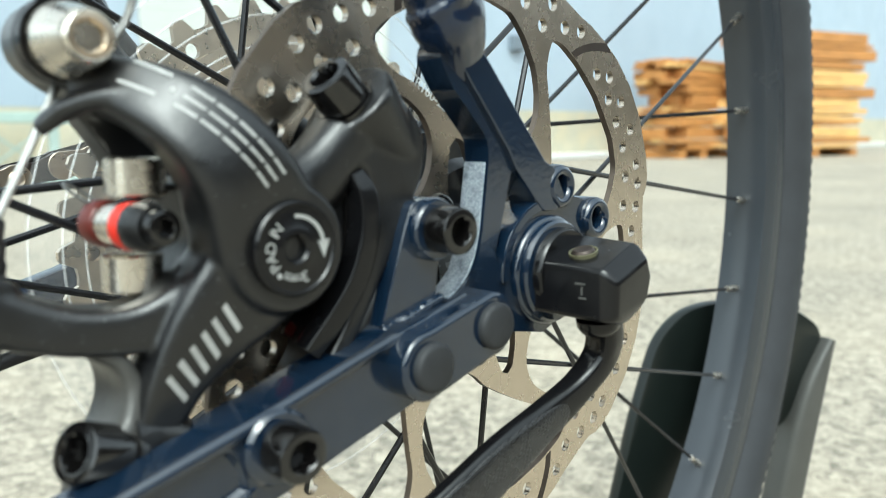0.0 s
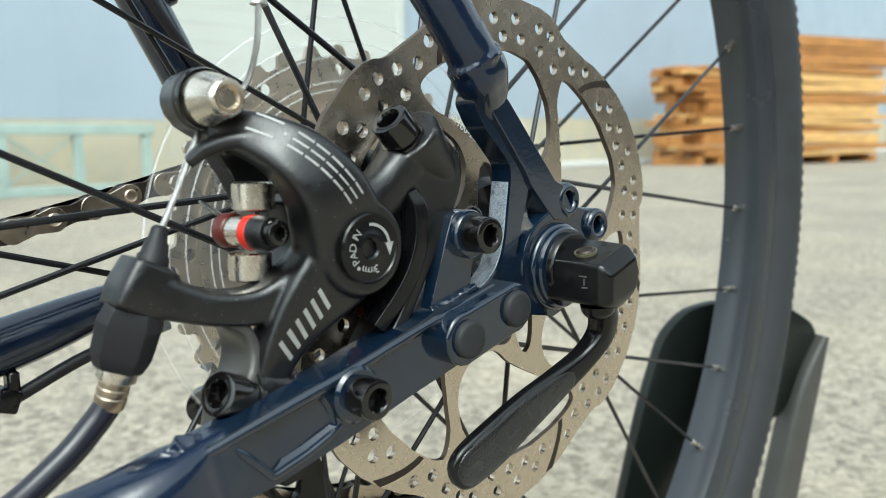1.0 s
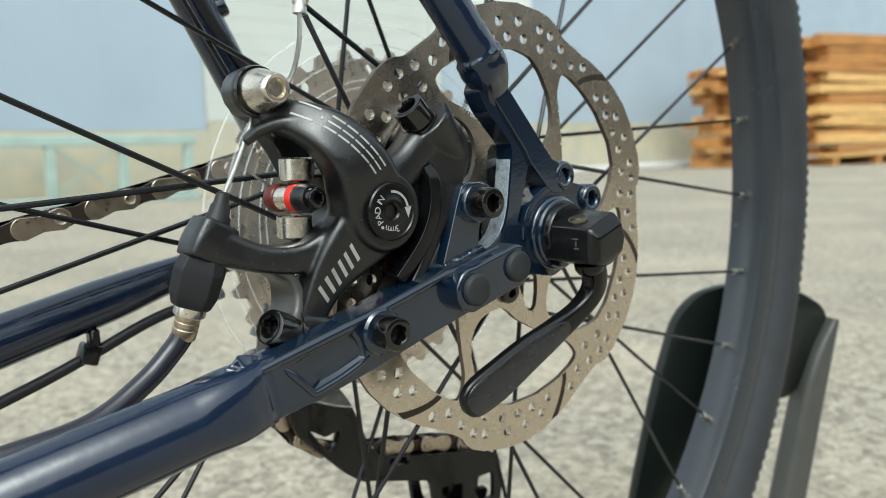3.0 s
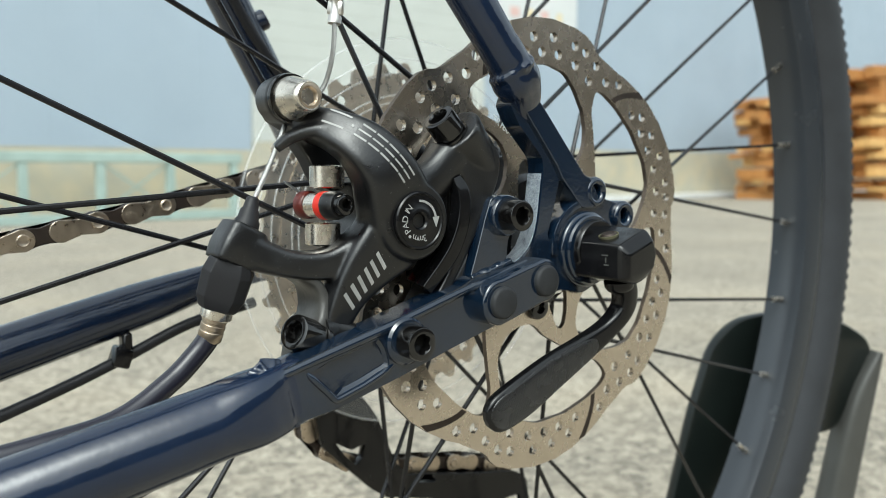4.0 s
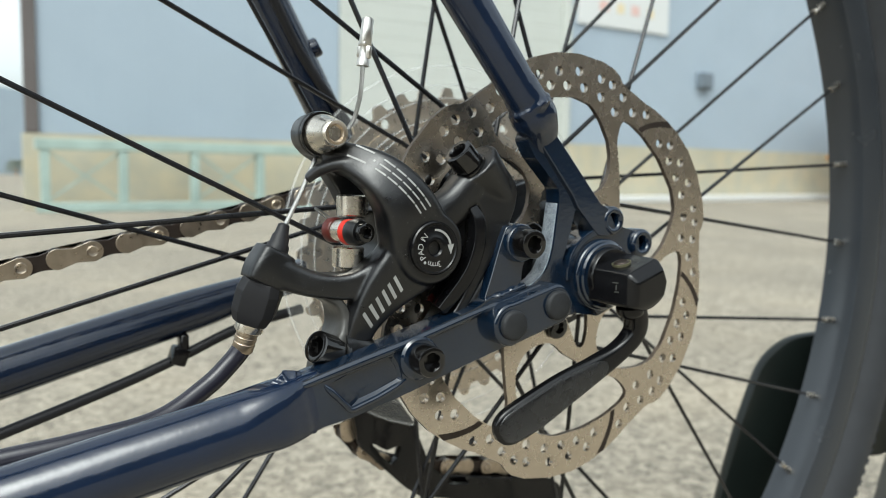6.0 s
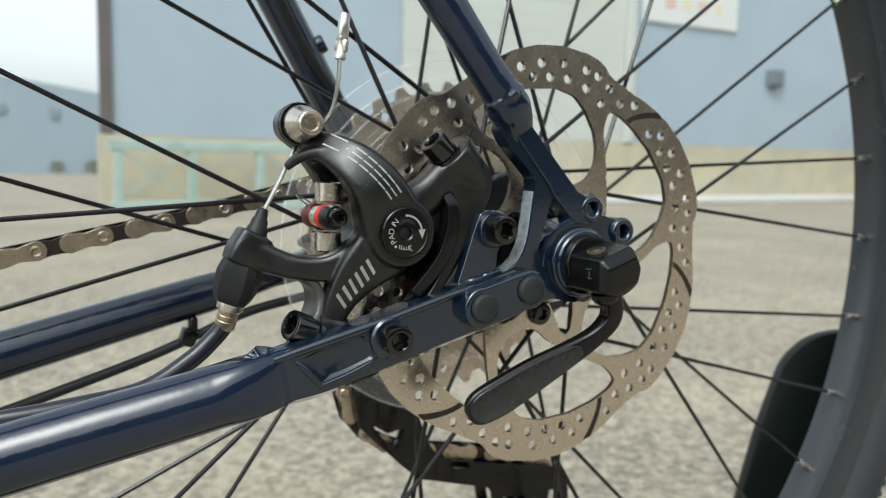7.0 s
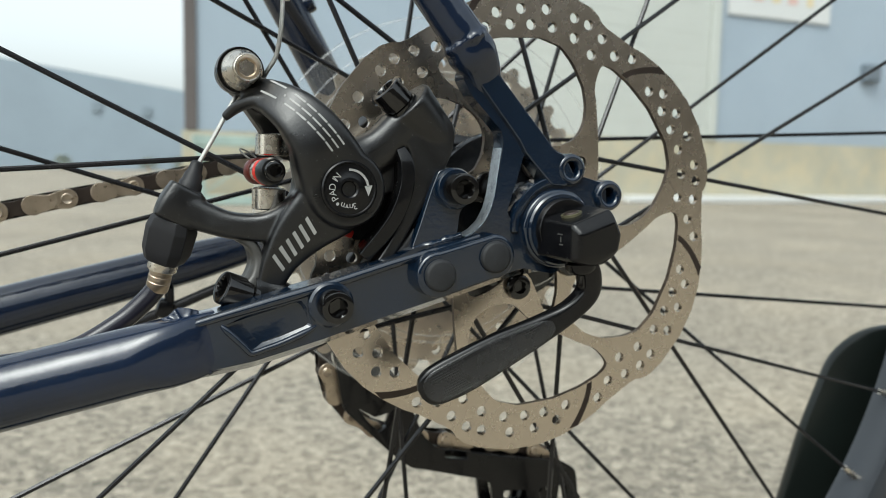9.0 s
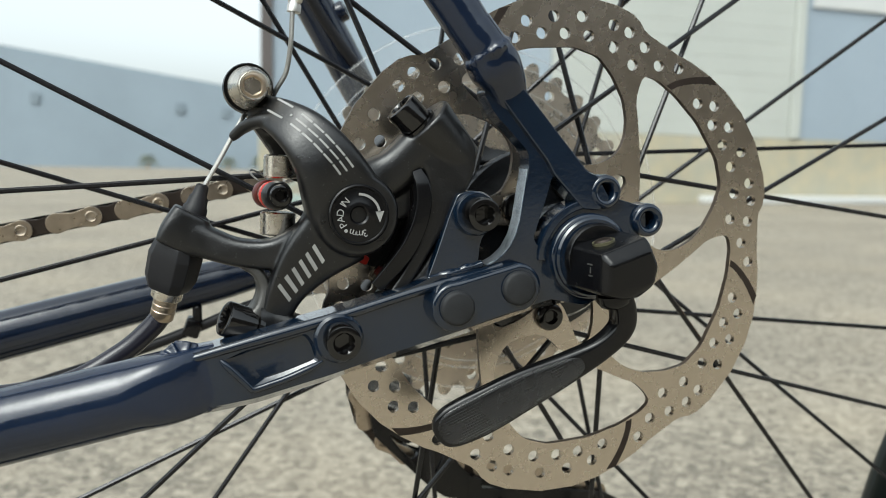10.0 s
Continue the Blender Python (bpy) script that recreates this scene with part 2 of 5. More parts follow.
def thing(name, label, category, at=(0, 0, 0), group="", kind=""):
    ob = new(name)
    ob.location = at
    bpy.context.view_layer.update()
    ob.empty_display_size = 0.05
    return tagged(ob, label, category, group, kind)


def mesh_of(name, bm, mat, space=None, smooth=40):
    if space is not None:
        bm.transform(space)
    bmesh.ops.recalc_face_normals(bm, faces=bm.faces)
    me = bpy.data.meshes.new(name)
    bm.to_mesh(me)
    bm.free()
    me.materials.append(mat)
    if smooth:
        me.polygons.foreach_set("use_smooth", [True] * len(me.polygons))
        me.set_sharp_from_angle(angle=radians(smooth))
    return me


def part(name, bm, mat, parent, label="", space=MM, smooth=40):
    """Links a bmesh as one mesh object under a thing or a part."""
    ob = new(name, mesh_of(name, bm, mat, space, smooth))
    ob.parent = parent
    root = parent
    while root.parent:
        root = root.parent
    ob.matrix_parent_inverse = root.matrix_world.inverted() if parent == root else Matrix.Identity(4)
    return tagged(ob, label)


def join(*bms):
    out = bms[0]
    for b in bms[1:]:
        me = bpy.data.meshes.new("tmp")
        b.to_mesh(me)
        b.free()
        out.from_mesh(me)
        bpy.data.meshes.remove(me)
    return out


def frame_of(axis):
    a = Vector(axis).normalized()
    u = a.orthogonal().normalized() if abs(a.z) > 0.95 else a.cross(Vector((0, 0, 1))).normalized()
    return a, u, a.cross(u).normalized()


def lathe(profile, centre=(0, 0, 0), axis=(0, -1, 0), segs=40, closed=False):
    """profile: (distance along the axis, radius) pairs."""
    bm = bmesh.new()
    a, u, v = frame_of(axis)
    c = Vector(centre)
    rings = []
    for d, r in profile:
        if r < 1e-6:
            rings.append([bm.verts.new(c + a * d)])
        else:
            rings.append([bm.verts.new(c + a * d + (u * math.cos(2 * math.pi * k / segs) + v * math.sin(2 * math.pi * k / segs)) * r) for k in range(segs)])
    pairs = list(zip(rings, rings[1:])) + ([(rings[-1], rings[0])] if closed else [])
    for p, q in pairs:
        for k in range(segs):
            j = (k + 1) % segs
            f = [p[k % len(p)], p[j % len(p)], q[j % len(q)], q[k % len(q)]]
            f = list(dict.fromkeys(f))
            if len(f) > 2:
                bm.faces.new(f)
    if not closed:
        for ring in (rings[0], rings[-1]):
            if len(ring) > 2:
                bm.faces.new(ring)
    return bm


def spline(points, n=8):
    """Catmull-Rom through tuples of any length."""
    p = [np.array(q, float) for q in points]
    p = [2 * p[0] - p[1]] + p + [2 * p[-1] - p[-2]]
    out = []
    for i in range(1, len(p) - 2):
        for k in range(n):
            t = k / n
            a, b, c, d = p[i - 1:i + 3]
            out.append(0.5 * (2 * b + (c - a) * t + (2 * a - 5 * b + 4 * c - d) * t * t + (3 * b - a - 3 * c + d) * t ** 3))
    return out + [p[-2]]


def sweep(points, segs=16, n=8, side=(0, 1, 0), power=2.0, caps=True, smooth=True):
    """Tube along points (x, y, z, half width, half depth): the width across the path, the depth along side. power: 2 round, 4 boxy, or a function of x."""
    points = [tuple(p) if len(p) == 5 else (*p[:4], p[3]) for p in points]
    pts = spline(points, n) if smooth else [np.array(q, float) for q in points]
    bm = bmesh.new()
    rings = []
    for i, p in enumerate(pts):
        d = Vector(pts[min(i + 1, len(pts) - 1)][:3] - pts[max(i - 1, 0)][:3]).normalized()
        s = Vector(side)
        s = (s - d * s.dot(d)).normalized()
        w = d.cross(s).normalized()
        hw, hd = p[3], p[4] if len(p) > 4 else p[3]
        ring = []
        for k in range(segs):
            a = 2 * math.pi * (k + 0.5) / segs
            ca, sa = math.cos(a), math.sin(a)
            e = 2.0 / (power(p[0]) if callable(power) else power)
            ring.append(bm.verts.new(Vector(p[:3]) + w * hw * math.copysign(abs(ca) ** e, ca) + s * hd * math.copysign(abs(sa) ** e, sa)))
        rings.append(ring)
    for p, q in zip(rings, rings[1:]):
        for k in range(segs):
            bm.faces.new((p[k], p[(k + 1) % segs], q[(k + 1) % segs], q[k]))
    if caps:
        bm.faces.new(rings[0])
        bm.faces.new(rings[-1])
    return bm


def circle(cx, cz, r, n=16, start=0.0):
    return [(cx + r * math.cos(start + 2 * math.pi * k / n), cz + r * math.sin(start + 2 * math.pi * k / n)) for k in range(n)]


def rounded(points, r=2.0, n=4):
    """Rounds the corners of a polygon."""
    out = []
    for i, p in enumerate(points):
        a, b, c = (Vector(points[i - 1]), Vector(p), Vector(points[(i + 1) % len(points)]))
        ra = min(r, (a - b).length * 0.45, (c - b).length * 0.45)
        s, e = b + (a - b).normalized() * ra, b + (c - b).normalized() * ra
        for k in range(n + 1):
            t = k / n
            q = s * (1 - t) ** 2 + b * 2 * t * (1 - t) + e * t * t
            out.append((q.x, q.y))
    return out


def plate(outline, y0, y1, holes=(), bevel=0.0, segs=2, front=None):
    """A plate in the upright plane of the bike: an outline of (x, z), from y0 to y1, with holes."""
    bm = bmesh.new()
    loops = []
    for loop in (outline, *holes):
        vs = [bm.verts.new((x, y0, z)) for x, z in loop]
        loops += [bm.edges.new((vs[i], vs[(i + 1) % len(vs)])) for i in range(len(vs))]
    if holes:
        bmesh.ops.triangle_fill(bm, edges=loops, use_beauty=True)
    else:
        bm.faces.new(bm.verts)
    faces = bm.faces[:]
    ex = bmesh.ops.extrude_face_region(bm, geom=faces)
    bmesh.ops.translate(bm, verts=[g for g in ex["geom"] if isinstance(g, bmesh.types.BMVert)], vec=(0, y1 - y0, 0))
    if front:
        for v in bm.verts:
            if abs(v.co.y - y0) < 1e-6:
                v.co.x, v.co.z = front(v.co.x, v.co.z)
    bmesh.ops.recalc_face_normals(bm, faces=bm.faces)
    if bevel:
        es = [e for e in bm.edges if len(e.link_faces) == 2 and e.calc_face_angle(0) > 0.6]
        bmesh.ops.bevel(bm, geom=es, offset=bevel, segments=segs, profile=0.5, affect="EDGES", clamp_overlap=True)
    return bm


def block(size, m=None, bevel=0.0, segs=2):
    bm = bmesh.new()
    bmesh.ops.create_cube(bm, size=1.0, matrix=Matrix.Diagonal((*size, 1)))
    if bevel:
        bmesh.ops.bevel(bm, geom=bm.edges[:], offset=bevel, segments=segs, profile=0.5, affect="EDGES", clamp_overlap=True)
    if m is not None:
        bm.transform(m)
    return bm


def socket_bolt(centre, axis, r, h, hexr, depth, shank=0.0, shank_r=None, chamfer=0.6):
    """A socket-head bolt: its head's foot at centre, its head along axis, with a hexagonal socket."""
    bm = bmesh.new()
    a, u, v = frame_of(axis)
    c = Vector(centre)
    n = 36

    def ring(d, rad, sides=n):
        return [bm.verts.new(c + a * d + (u * math.cos(2 * math.pi * k / sides) + v * math.sin(2 * math.pi * k / sides)) * rad) for k in range(sides)]

    def hexring(d, rad):
        out = []
        for k in range(n):
            t = 2 * math.pi * k / n
            s = (t + math.pi / 6) % (math.pi / 3) - math.pi / 6
            out.append(bm.verts.new(c + a * d + (u * math.cos(t) + v * math.sin(t)) * rad / math.cos(s)))
        return out

    rings = [ring(-shank, shank_r or r * 0.6), ring(0, shank_r or r * 0.6)] if shank else []
    rings += [ring(0, r - chamfer * 0.5), ring(chamfer * 0.5, r), ring(h - chamfer, r), ring(h - chamfer * 0.3, r - chamfer * 0.3), ring(h, r - chamfer),
              ring(h, hexr * 1.22), hexring(h - hexr * 0.22, hexr), hexring(h - depth, hexr * 0.98)]
    for p, q in zip(rings, rings[1:]):
        for k in range(n):
            bm.faces.new((p[k], p[(k + 1) % n], q[(k + 1) % n], q[k]))
    bm.faces.new(rings[0])
    bm.faces.new(rings[-1])
    return bm


def cast(ob, voxel=0.0007, passes=6):
    """Melts the overlapping pieces of a cast part into one skin with soft joints."""
    rm = ob.modifiers.new("skin", "REMESH")
    rm.mode, rm.voxel_size, rm.use_smooth_shade = "VOXEL", voxel, True
    sm = ob.modifiers.new("soften", "SMOOTH")
    sm.factor, sm.iterations = 0.5, passes
    return ob


def crisp(ob):
    """Keeps the broad faces of a bevelled part flat to the eye."""
    wn_mod = ob.modifiers.new("flat_faces", "WEIGHTED_NORMAL")
    wn_mod.weight, wn_mod.keep_sharp = 100, True
    return ob


# ---- setting ----
def sheet(name, x0, x1, y0, y1, z, mat, label, category):
    bm = bmesh.new()
    bm.faces.new([bm.verts.new(p) for p in ((x0, y0, z), (x1, y0, z), (x1, y1, z), (x0, y1, z))])
    return tagged(new(name, mesh_of(name, bm, mat, None, 0)), label, category, kind="structure")


sheet("ground", -900, 900, -900, 900, 0.0, ASPHALT, "worn pale grey asphalt yard with coarse aggregate", "ground")
# Unseen wall, added so that front-facing surfaces reflect something dark.
tagged(new("unseen_wall_south", mesh_of("unseen_wall_south", block((60, 0.3, 4.2), Matrix.Translation((6, -9.0, 2.1))), BACK_WALL, None, 0)), "unseen brown wall added to darken reflections", "wall", kind="structure")
FACADE = 7.5  # the front of the workshop
CORNER = 0.465  # its left corner


def box_between(x0, x1, y0, y1, z0, z1, bevel=0.0):
    return block((x1 - x0, y1 - y0, z1 - z0), Matrix.Translation(((x0 + x1) / 2, (y0 + y1) / 2, (z0 + z1) / 2)), bevel)


def workshop():
    t = thing("workshop_building", "long workshop with pale blue metal siding and a white bay", "building", (8, FACADE, 0), kind="structure")
    bm = bmesh.new()
    foot = bm.faces.new([bm.verts.new((x, y, 0)) for x, y in ((CORNER, FACADE + 0.06), (30, FACADE + 0.06), (30, FACADE + 9), (CORNER + 1.0, FACADE + 9))])
    ex = bmesh.ops.extrude_face_region(bm, geom=[foot])
    bmesh.ops.translate(bm, verts=[g for g in ex["geom"] if isinstance(g, bmesh.types.BMVert)], vec=(0, 0, 7.2))
    part("wall", bm, SIDING, t, "pale blue metal core wall", None, 0)
    part("plinth", box_between(CORNER - 0.03, 3.385, FACADE - 0.024, FACADE + 0.055, 0.0, 0.655, 0.004), PLINTH, t, "weathered yellowish concrete plinth", None, 0)
    part("plinth", box_between(3.388, 30, FACADE - 0.024, FACADE + 0.055, 0.0, 0.74, 0.004), PLINTH, t, "weathered yellowish concrete plinth", None, 0)
    part("kerb", box_between(5.2, 30, FACADE - 0.20, FACADE - 0.028, 0.0, 0.09, 0.02), SIGN_WHITE, t, "pale concrete kerb strip", None, 0)
    part("corner_post", box_between(CORNER - 0.005, CORNER + 0.10, FACADE - 0.03, FACADE + 0.06, 0.66, 7.2, 0.006), FLASHING, t, "grey-brown corner flashing", None, 0)
    xs = CORNER + 0.102
    while xs < 3.36:
        part("siding_panel", box_between(xs, min(xs + 0.4595, 3.38), FACADE, FACADE + 0.058, 0.66, 7.2, 0.001), SIDING, t, "", None, 0)
        xs += 0.46
    z = 0.745
    while z < 7.1:
        part("cladding_board", box_between(3.39, 6.36, FACADE - 0.02, FACADE + 0.055, z, z + 0.174, 0.004), SIDING_WHITE, t, "", None, 0)
        z += 0.175
    part("door_jamb", box_between(6.37, 6.50, FACADE - 0.05, FACADE + 0.055, 0.745, 7.2, 0.01), SIDING_WHITE, t, "cream door jamb", None, 0)
    xs = 6.505
    while xs < 29.5:
        part("siding_panel", box_between(xs, xs + 0.7595, FACADE, FACADE + 0.058, 0.745, 7.2, 0.001), SIDING, t, "", None, 0)
        xs += 0.76
    return t


workshop()


def wall_sign():
    t = thing("wall_sign", "white rectangular wall sign with faded red and yellow marks", "sign", (7.4, FACADE - 0.02, 2.1))
    part("board", box_between(6.6, 8.2, FACADE - 0.035, FACADE - 0.002, 2.23, 3.28, 0.006), SIGN_WHITE, t, "", None, 0)
    for x, w, m in ((6.95, 0.16, SIGN_RED), (7.25, 0.12, SIGN_YELLOW), (7.5, 0.14, SIGN_RED), (7.8, 0.1, SIGN_YELLOW)):
        part("mark", box_between(x, x + w, FACADE - 0.041, FACADE - 0.036, 2.42, 2.54), m, t, "faded printed mark", None, 0)


wall_sign()


def wall_box(x, z, w, h):
    t = thing("utility_box", "small dark grey utility box on the blue wall", "utility box", (x, FACADE - 0.01, z), group="boxes on the workshop wall")
    part("case", box_between(x - w / 2, x + w / 2, FACADE - 0.1, FACADE - 0.002, z - h / 2, z + h / 2, 0.012), DARK_BOX, t, "", None, 0)
    part("lid", box_between(x - w / 2 + 0.02, x + w / 2 - 0.02, FACADE - 0.112, FACADE - 0.101, z - h / 2 + 0.02, z + h / 2 - 0.02, 0.004), DARK_BOX, t, "", None, 0)


wall_box(8.95, 1.68, 0.26, 0.22)


def barrier():
    t = thing("teal_barrier", "low teal painted steel barrier with diagonal braces", "barrier", (1.9, 7.0, 0))
    y = 7.0
    part("top_rail", box_between(0.48, 3.02, y - 0.05, y + 0.05, 0.51, 0.60, 0.008), TEAL, t, "", None, 0)
    part("bottom_rail", box_between(0.48, 3.02, y - 0.04, y + 0.04, 0.0, 0.08, 0.008), TEAL, t, "", None, 0)
    for x in (0.55, 1.15, 1.75, 2.35, 2.95):
        part("post", box_between(x - 0.035, x + 0.035, y - 0.04, y + 0.04, 0.081, 0.509, 0.006), TEAL, t, "", None, 0)
    for x in (0.5, 1.7):
        for sx in (-1, 1):
            bm = block((0.016, 0.016, 0.72), Matrix.Translation((x + 0.35, y, 0.30)) @ Matrix.Rotation(radians(54 * sx), 4, "Y"))
            part("brace", bm, TEAL, t, "", None, 0)


barrier()


def lumber_stack(x, y, rows, length, depth, turn, top_tilt, seed):
    t = thing("lumber_stack", "tall stack of rough orange sawn boards on bearers", "lumber stack", (x, y, 0), group="lumber stacks by the workshop")
    rng = random.Random(seed)
    base = Matrix.Translation((x, y, 0)) @ Matrix.Rotation(radians(turn), 4, "Z")
    z = 0.0
    for sx in (-0.4, 0.0, 0.4):
        part("bearer", block((0.12, depth, 0.12), base @ Matrix.Translation((sx * length, 0, 0.06)), 0.01), WOOD, t, "dark timber bearer", None, 0)
    z = 0.122
    while z < rows * 0.073 - 0.06:
        h = rng.choice((0.08, 0.1, 0.14, 0.18))
        over = rng.uniform(-0.16, 0.16)
        yy = -depth / 2
        while yy < depth / 2 - 0.1:
            w = rng.uniform(0.18, 0.3)
            bm = block((length + rng.uniform(-0.35, 0.2), w - 0.012, h - rng.uniform(0.008, 0.03)), base @ Matrix.Translation((over + rng.uniform(-0.1, 0.1), yy + w / 2, z + h / 2)) @ Matrix.Rotation(radians(rng.uniform(-1.2, 1.2) + (top_tilt if z > rows * 0.06 else 0)), 4, "Y"), 0.006, 1)
            part("board", bm, WOOD_PALE if rng.random() < 0.3 else WOOD, t, "", None, 0)
            yy += w
        z += h
    return t


lumber_stack(11.75, 6.35, 21, 1.3, 0.9, -8, 1.5, 1)
lumber_stack(13.2, 5.2, 25, 2.5, 1.0, -14, -1.5, 2)


def far_shed():
    t = thing("far_shed", "distant pale blue industrial shed with a sloping roof line", "building", (-8, 34, 0), kind="structure")
    y = 34.0
    bm = bmesh.new()
    pts = [(-45, 0), (8.5, 0), (8.5, 2.35), (-45, 9.75)]
    f = bm.faces.new([bm.verts.new((px, y, pz)) for px, pz in pts])
    ex = bmesh.ops.extrude_face_region(bm, geom=[f])
    bmesh.ops.translate(bm, verts=[g for g in ex["geom"] if isinstance(g, bmesh.types.BMVert)], vec=(0, 14, 0))
    part("wall", bm, SHED, t, "pale blue metal wall", None, 0)
    for x, z in ((-0.75, 2.4), (1.05, 2.3), (-6, 2.6)):
        part("window", box_between(x - 0.17, x + 0.17, y - 0.08, y - 0.005, z - 0.2, z + 0.2, 0.02), SLATE, t, "small dark window", None, 0)


far_shed()


def bush(x, y, s, seed):
    t = thing("bush", "low green bush by the shed, paled for haze", "bush", (x, y, 0), group="bushes by the shed")
    rng = random.Random(seed)
    bm = bmesh.new()
    for k in range(5):
        d = Vector((rng.uniform(-0.6, 0.6), rng.uniform(-0.6, 0.6), 1)).normalized()
        bm = join(bm, sweep([(x, y, 0, 0.03 * s), (x + d.x * 0.5 * s, y + d.y * 0.5 * s, d.z * 0.6 * s, 0.015 * s)], 6, 3))
    part("stems", bm, WOOD, t, "", None)
    bm = bmesh.new()
    for k in range(900):
        a, h = rng.uniform(0, 6.28), rng.random() ** 0.7
        r = s * (0.75 - 0.45 * h) * rng.random() ** 0.4 * rng.uniform(0.7, 1.1)
        c = Vector((x + r * math.cos(a) * 1.5, y + r * math.sin(a), 0.1 * s + h * 1.0 * s))
        m = Matrix.Translation(c) @ Euler((rng.uniform(0, 6), rng.uniform(0, 6), rng.uniform(0, 6))).to_matrix().to_4x4()
        q = 0.07 * s * rng.uniform(0.6, 1.3)
        bm.faces.new([bm.verts.new(m @ Vector(v)) for v in ((-q, 0, 0), (0, -q * 0.4, 0.01), (q, 0, 0), (0, q * 0.4, 0.01))])
    part("leaves", bm, FOLIAGE, t, "", None, 0)


bush(1.0, 31.0, 0.42, 3)
bush(2.2, 31.5, 0.48, 4)
bush(-1.9, 32.0, 0.45, 5)


# ---- the bicycle ----
bike = thing("bicycle", "navy blue bicycle with a disc brake, standing on the yard", "bicycle", (0, 0.06, 0))

# frame
CHAINSTAY = [(-110, -16.6, -32.2, 8.9, 4.6), (-115, -17.0, -33.2, 9.1, 5.1), (-119, -17.6, -34.1, 9.4, 6.5), (-124, -17.8, -35.2, 9.7, 8.3), (-130, -17.3, -36.5, 9.85, 9.4), (-138, -16.3, -38.4, 9.95, 9.85), (-148, -15.0, -40.7, 10.0, 10.0), (-166, -12.4, -44.9, 10.1, 10.1), (-190, -9.1, -50.5, 10.2, 10.2), (-225, -4.3, -58.6, 10.3, 10.3), (-300, 6, -76, 10.5, 10.5), (-425, 24, -106, 11, 11)]


def squared_end(x):
    """The round tube turns boxy where it meets the forging."""
    return 2.0 + 3.2 * min(1.0, max(0.0, (x + 134) / 20)) ** 1.5


part("chainstay", sweep(CHAINSTAY, 64, 12, power=squared_end), NAVY, bike)
part("chainstay", sweep([(-72, 122.6, -17.6, 6.4), (-88, 122.4, -21.6, 7.8), (-104, 121.6, -25.6, 8.9), (-122, 120.5, -29.8, 9.4), (-180, 114, -43, 10), (-300, 100, -71, 10.5), (-425, 82, -102, 11)], 32, 8), NAVY, bike)
part("seatstay", sweep([(-37.4, -21.0, 61.5, 6.2), (-39.2, -20.8, 64.0, 6.5), (-62, -15.2, 97.6, 7.3), (-91, -8, 140, 7.8), (-190, 14, 288, 8)], 36, 8), NAVY, bike)
ss = part("seatstay", sweep([(-30, 127, 36, 7.8), (-46, 122, 62, 8.2), (-67, 118, 97, 8.4), (-190, 98, 300, 8.6)], 32, 8), NAVY, bike)
part("mount_boss", lathe([(0, 4.5), (8.5, 4.5), (9.5, 3.8), (9.5, 2.2), (5, 2.0)], (-59.5, 119, 89), (0.75, -0.35, 0.45), 24), NAVY, ss)
part("gear_cable", sweep([(-22, 112, 38, 2.2), (-60, 110, 84, 2.2), (-82, 107, 120, 2.2), (-150, 96, 236, 2.2)], 12, 6), BLACK_RUBBER, bike)
# welds between tubes and dropout
rng = random.Random(11)
ridge = [(-120.6, -20.6, -27.2, 1.5), (-119.6, -21.6, -30.0, 1.1), (-117.6, -21.9, -33.6, 0.8), (-115.0, -21.6, -37.6, 0.75), (-112.6, -20.8, -41.6, 0.9)]
bm = sweep([(x + rng.uniform(-0.3, 0.3), y, z, r) for x, y, z, r in ridge], 12, 5)
for x, y, z, r in ((-117.6, -17.2, -25.2, 1.9), (-119.6, -17.6, -25.0, 2.3), (-121.8, -18.0, -25.7, 2.3), (-124.0, -18.4, -26.7, 1.9), (-121.2, -19.8, -27.2, 2.2), (-119.0, -19.6, -27.0, 2.0)):
    ball = bmesh.ops.create_cube(bm, size=r * 1.7, matrix=Matrix.Translation((x, y, z)) @ Euler((rng.uniform(0, 3), rng.uniform(0, 3), rng.uniform(0, 3))).to_matrix().to_4x4())["verts"]
    for v in ball:
        v.co += Vector((rng.uniform(-0.3, 0.3), rng.uniform(-0.3, 0.3), rng.uniform(-0.3, 0.3)))
cast(part("weld", bm, NAVY, bike, "lumpy painted weld bead"), 0.0004, 4)
# forged head of the dropout, melted into the end of the stay
bm = join(
    sweep([(-40.4, -20.6, 66.2, 6.5), (-37.6, -20.8, 62.4, 6.8), (-34.6, -20.8, 58.4, 7.0), (-32.4, -20.6, 55.4, 6.4)], 28, 6),
    sweep([(-35.6, -20.8, 58.6, 6.6, 6.4), (-32.6, -20.8, 55.2, 7.4, 6.6), (-29.6, -19.8, 51.4, 6.6, 5.4), (-27.0, -18.4, 47.0, 5.6, 4.4), (-24.6, -17.8, 43.6, 5.0, 3.6)], 28, 6, power=3.2),
)
ring_axis, ring_u, ring_v = frame_of((-0.55, 0.12, 0.82))
for k in range(20):
    a = 2 * math.pi * k / 20
    c = Vector((-34.4, -20.8, 58.2)) + (ring_u * math.cos(a) + ring_v * math.sin(a)) * (6.7 + rng.uniform(-0.2, 0.2)) + ring_axis * rng.uniform(-0.4, 0.4)
    bmesh.ops.create_icosphere(bm, subdivisions=2, radius=1.5 + rng.uniform(-0.25, 0.25), matrix=Matrix.Translation(c))
cast(part("stay_end", bm, NAVY, bike, "welded end of the stay"), 0.0005, 7)

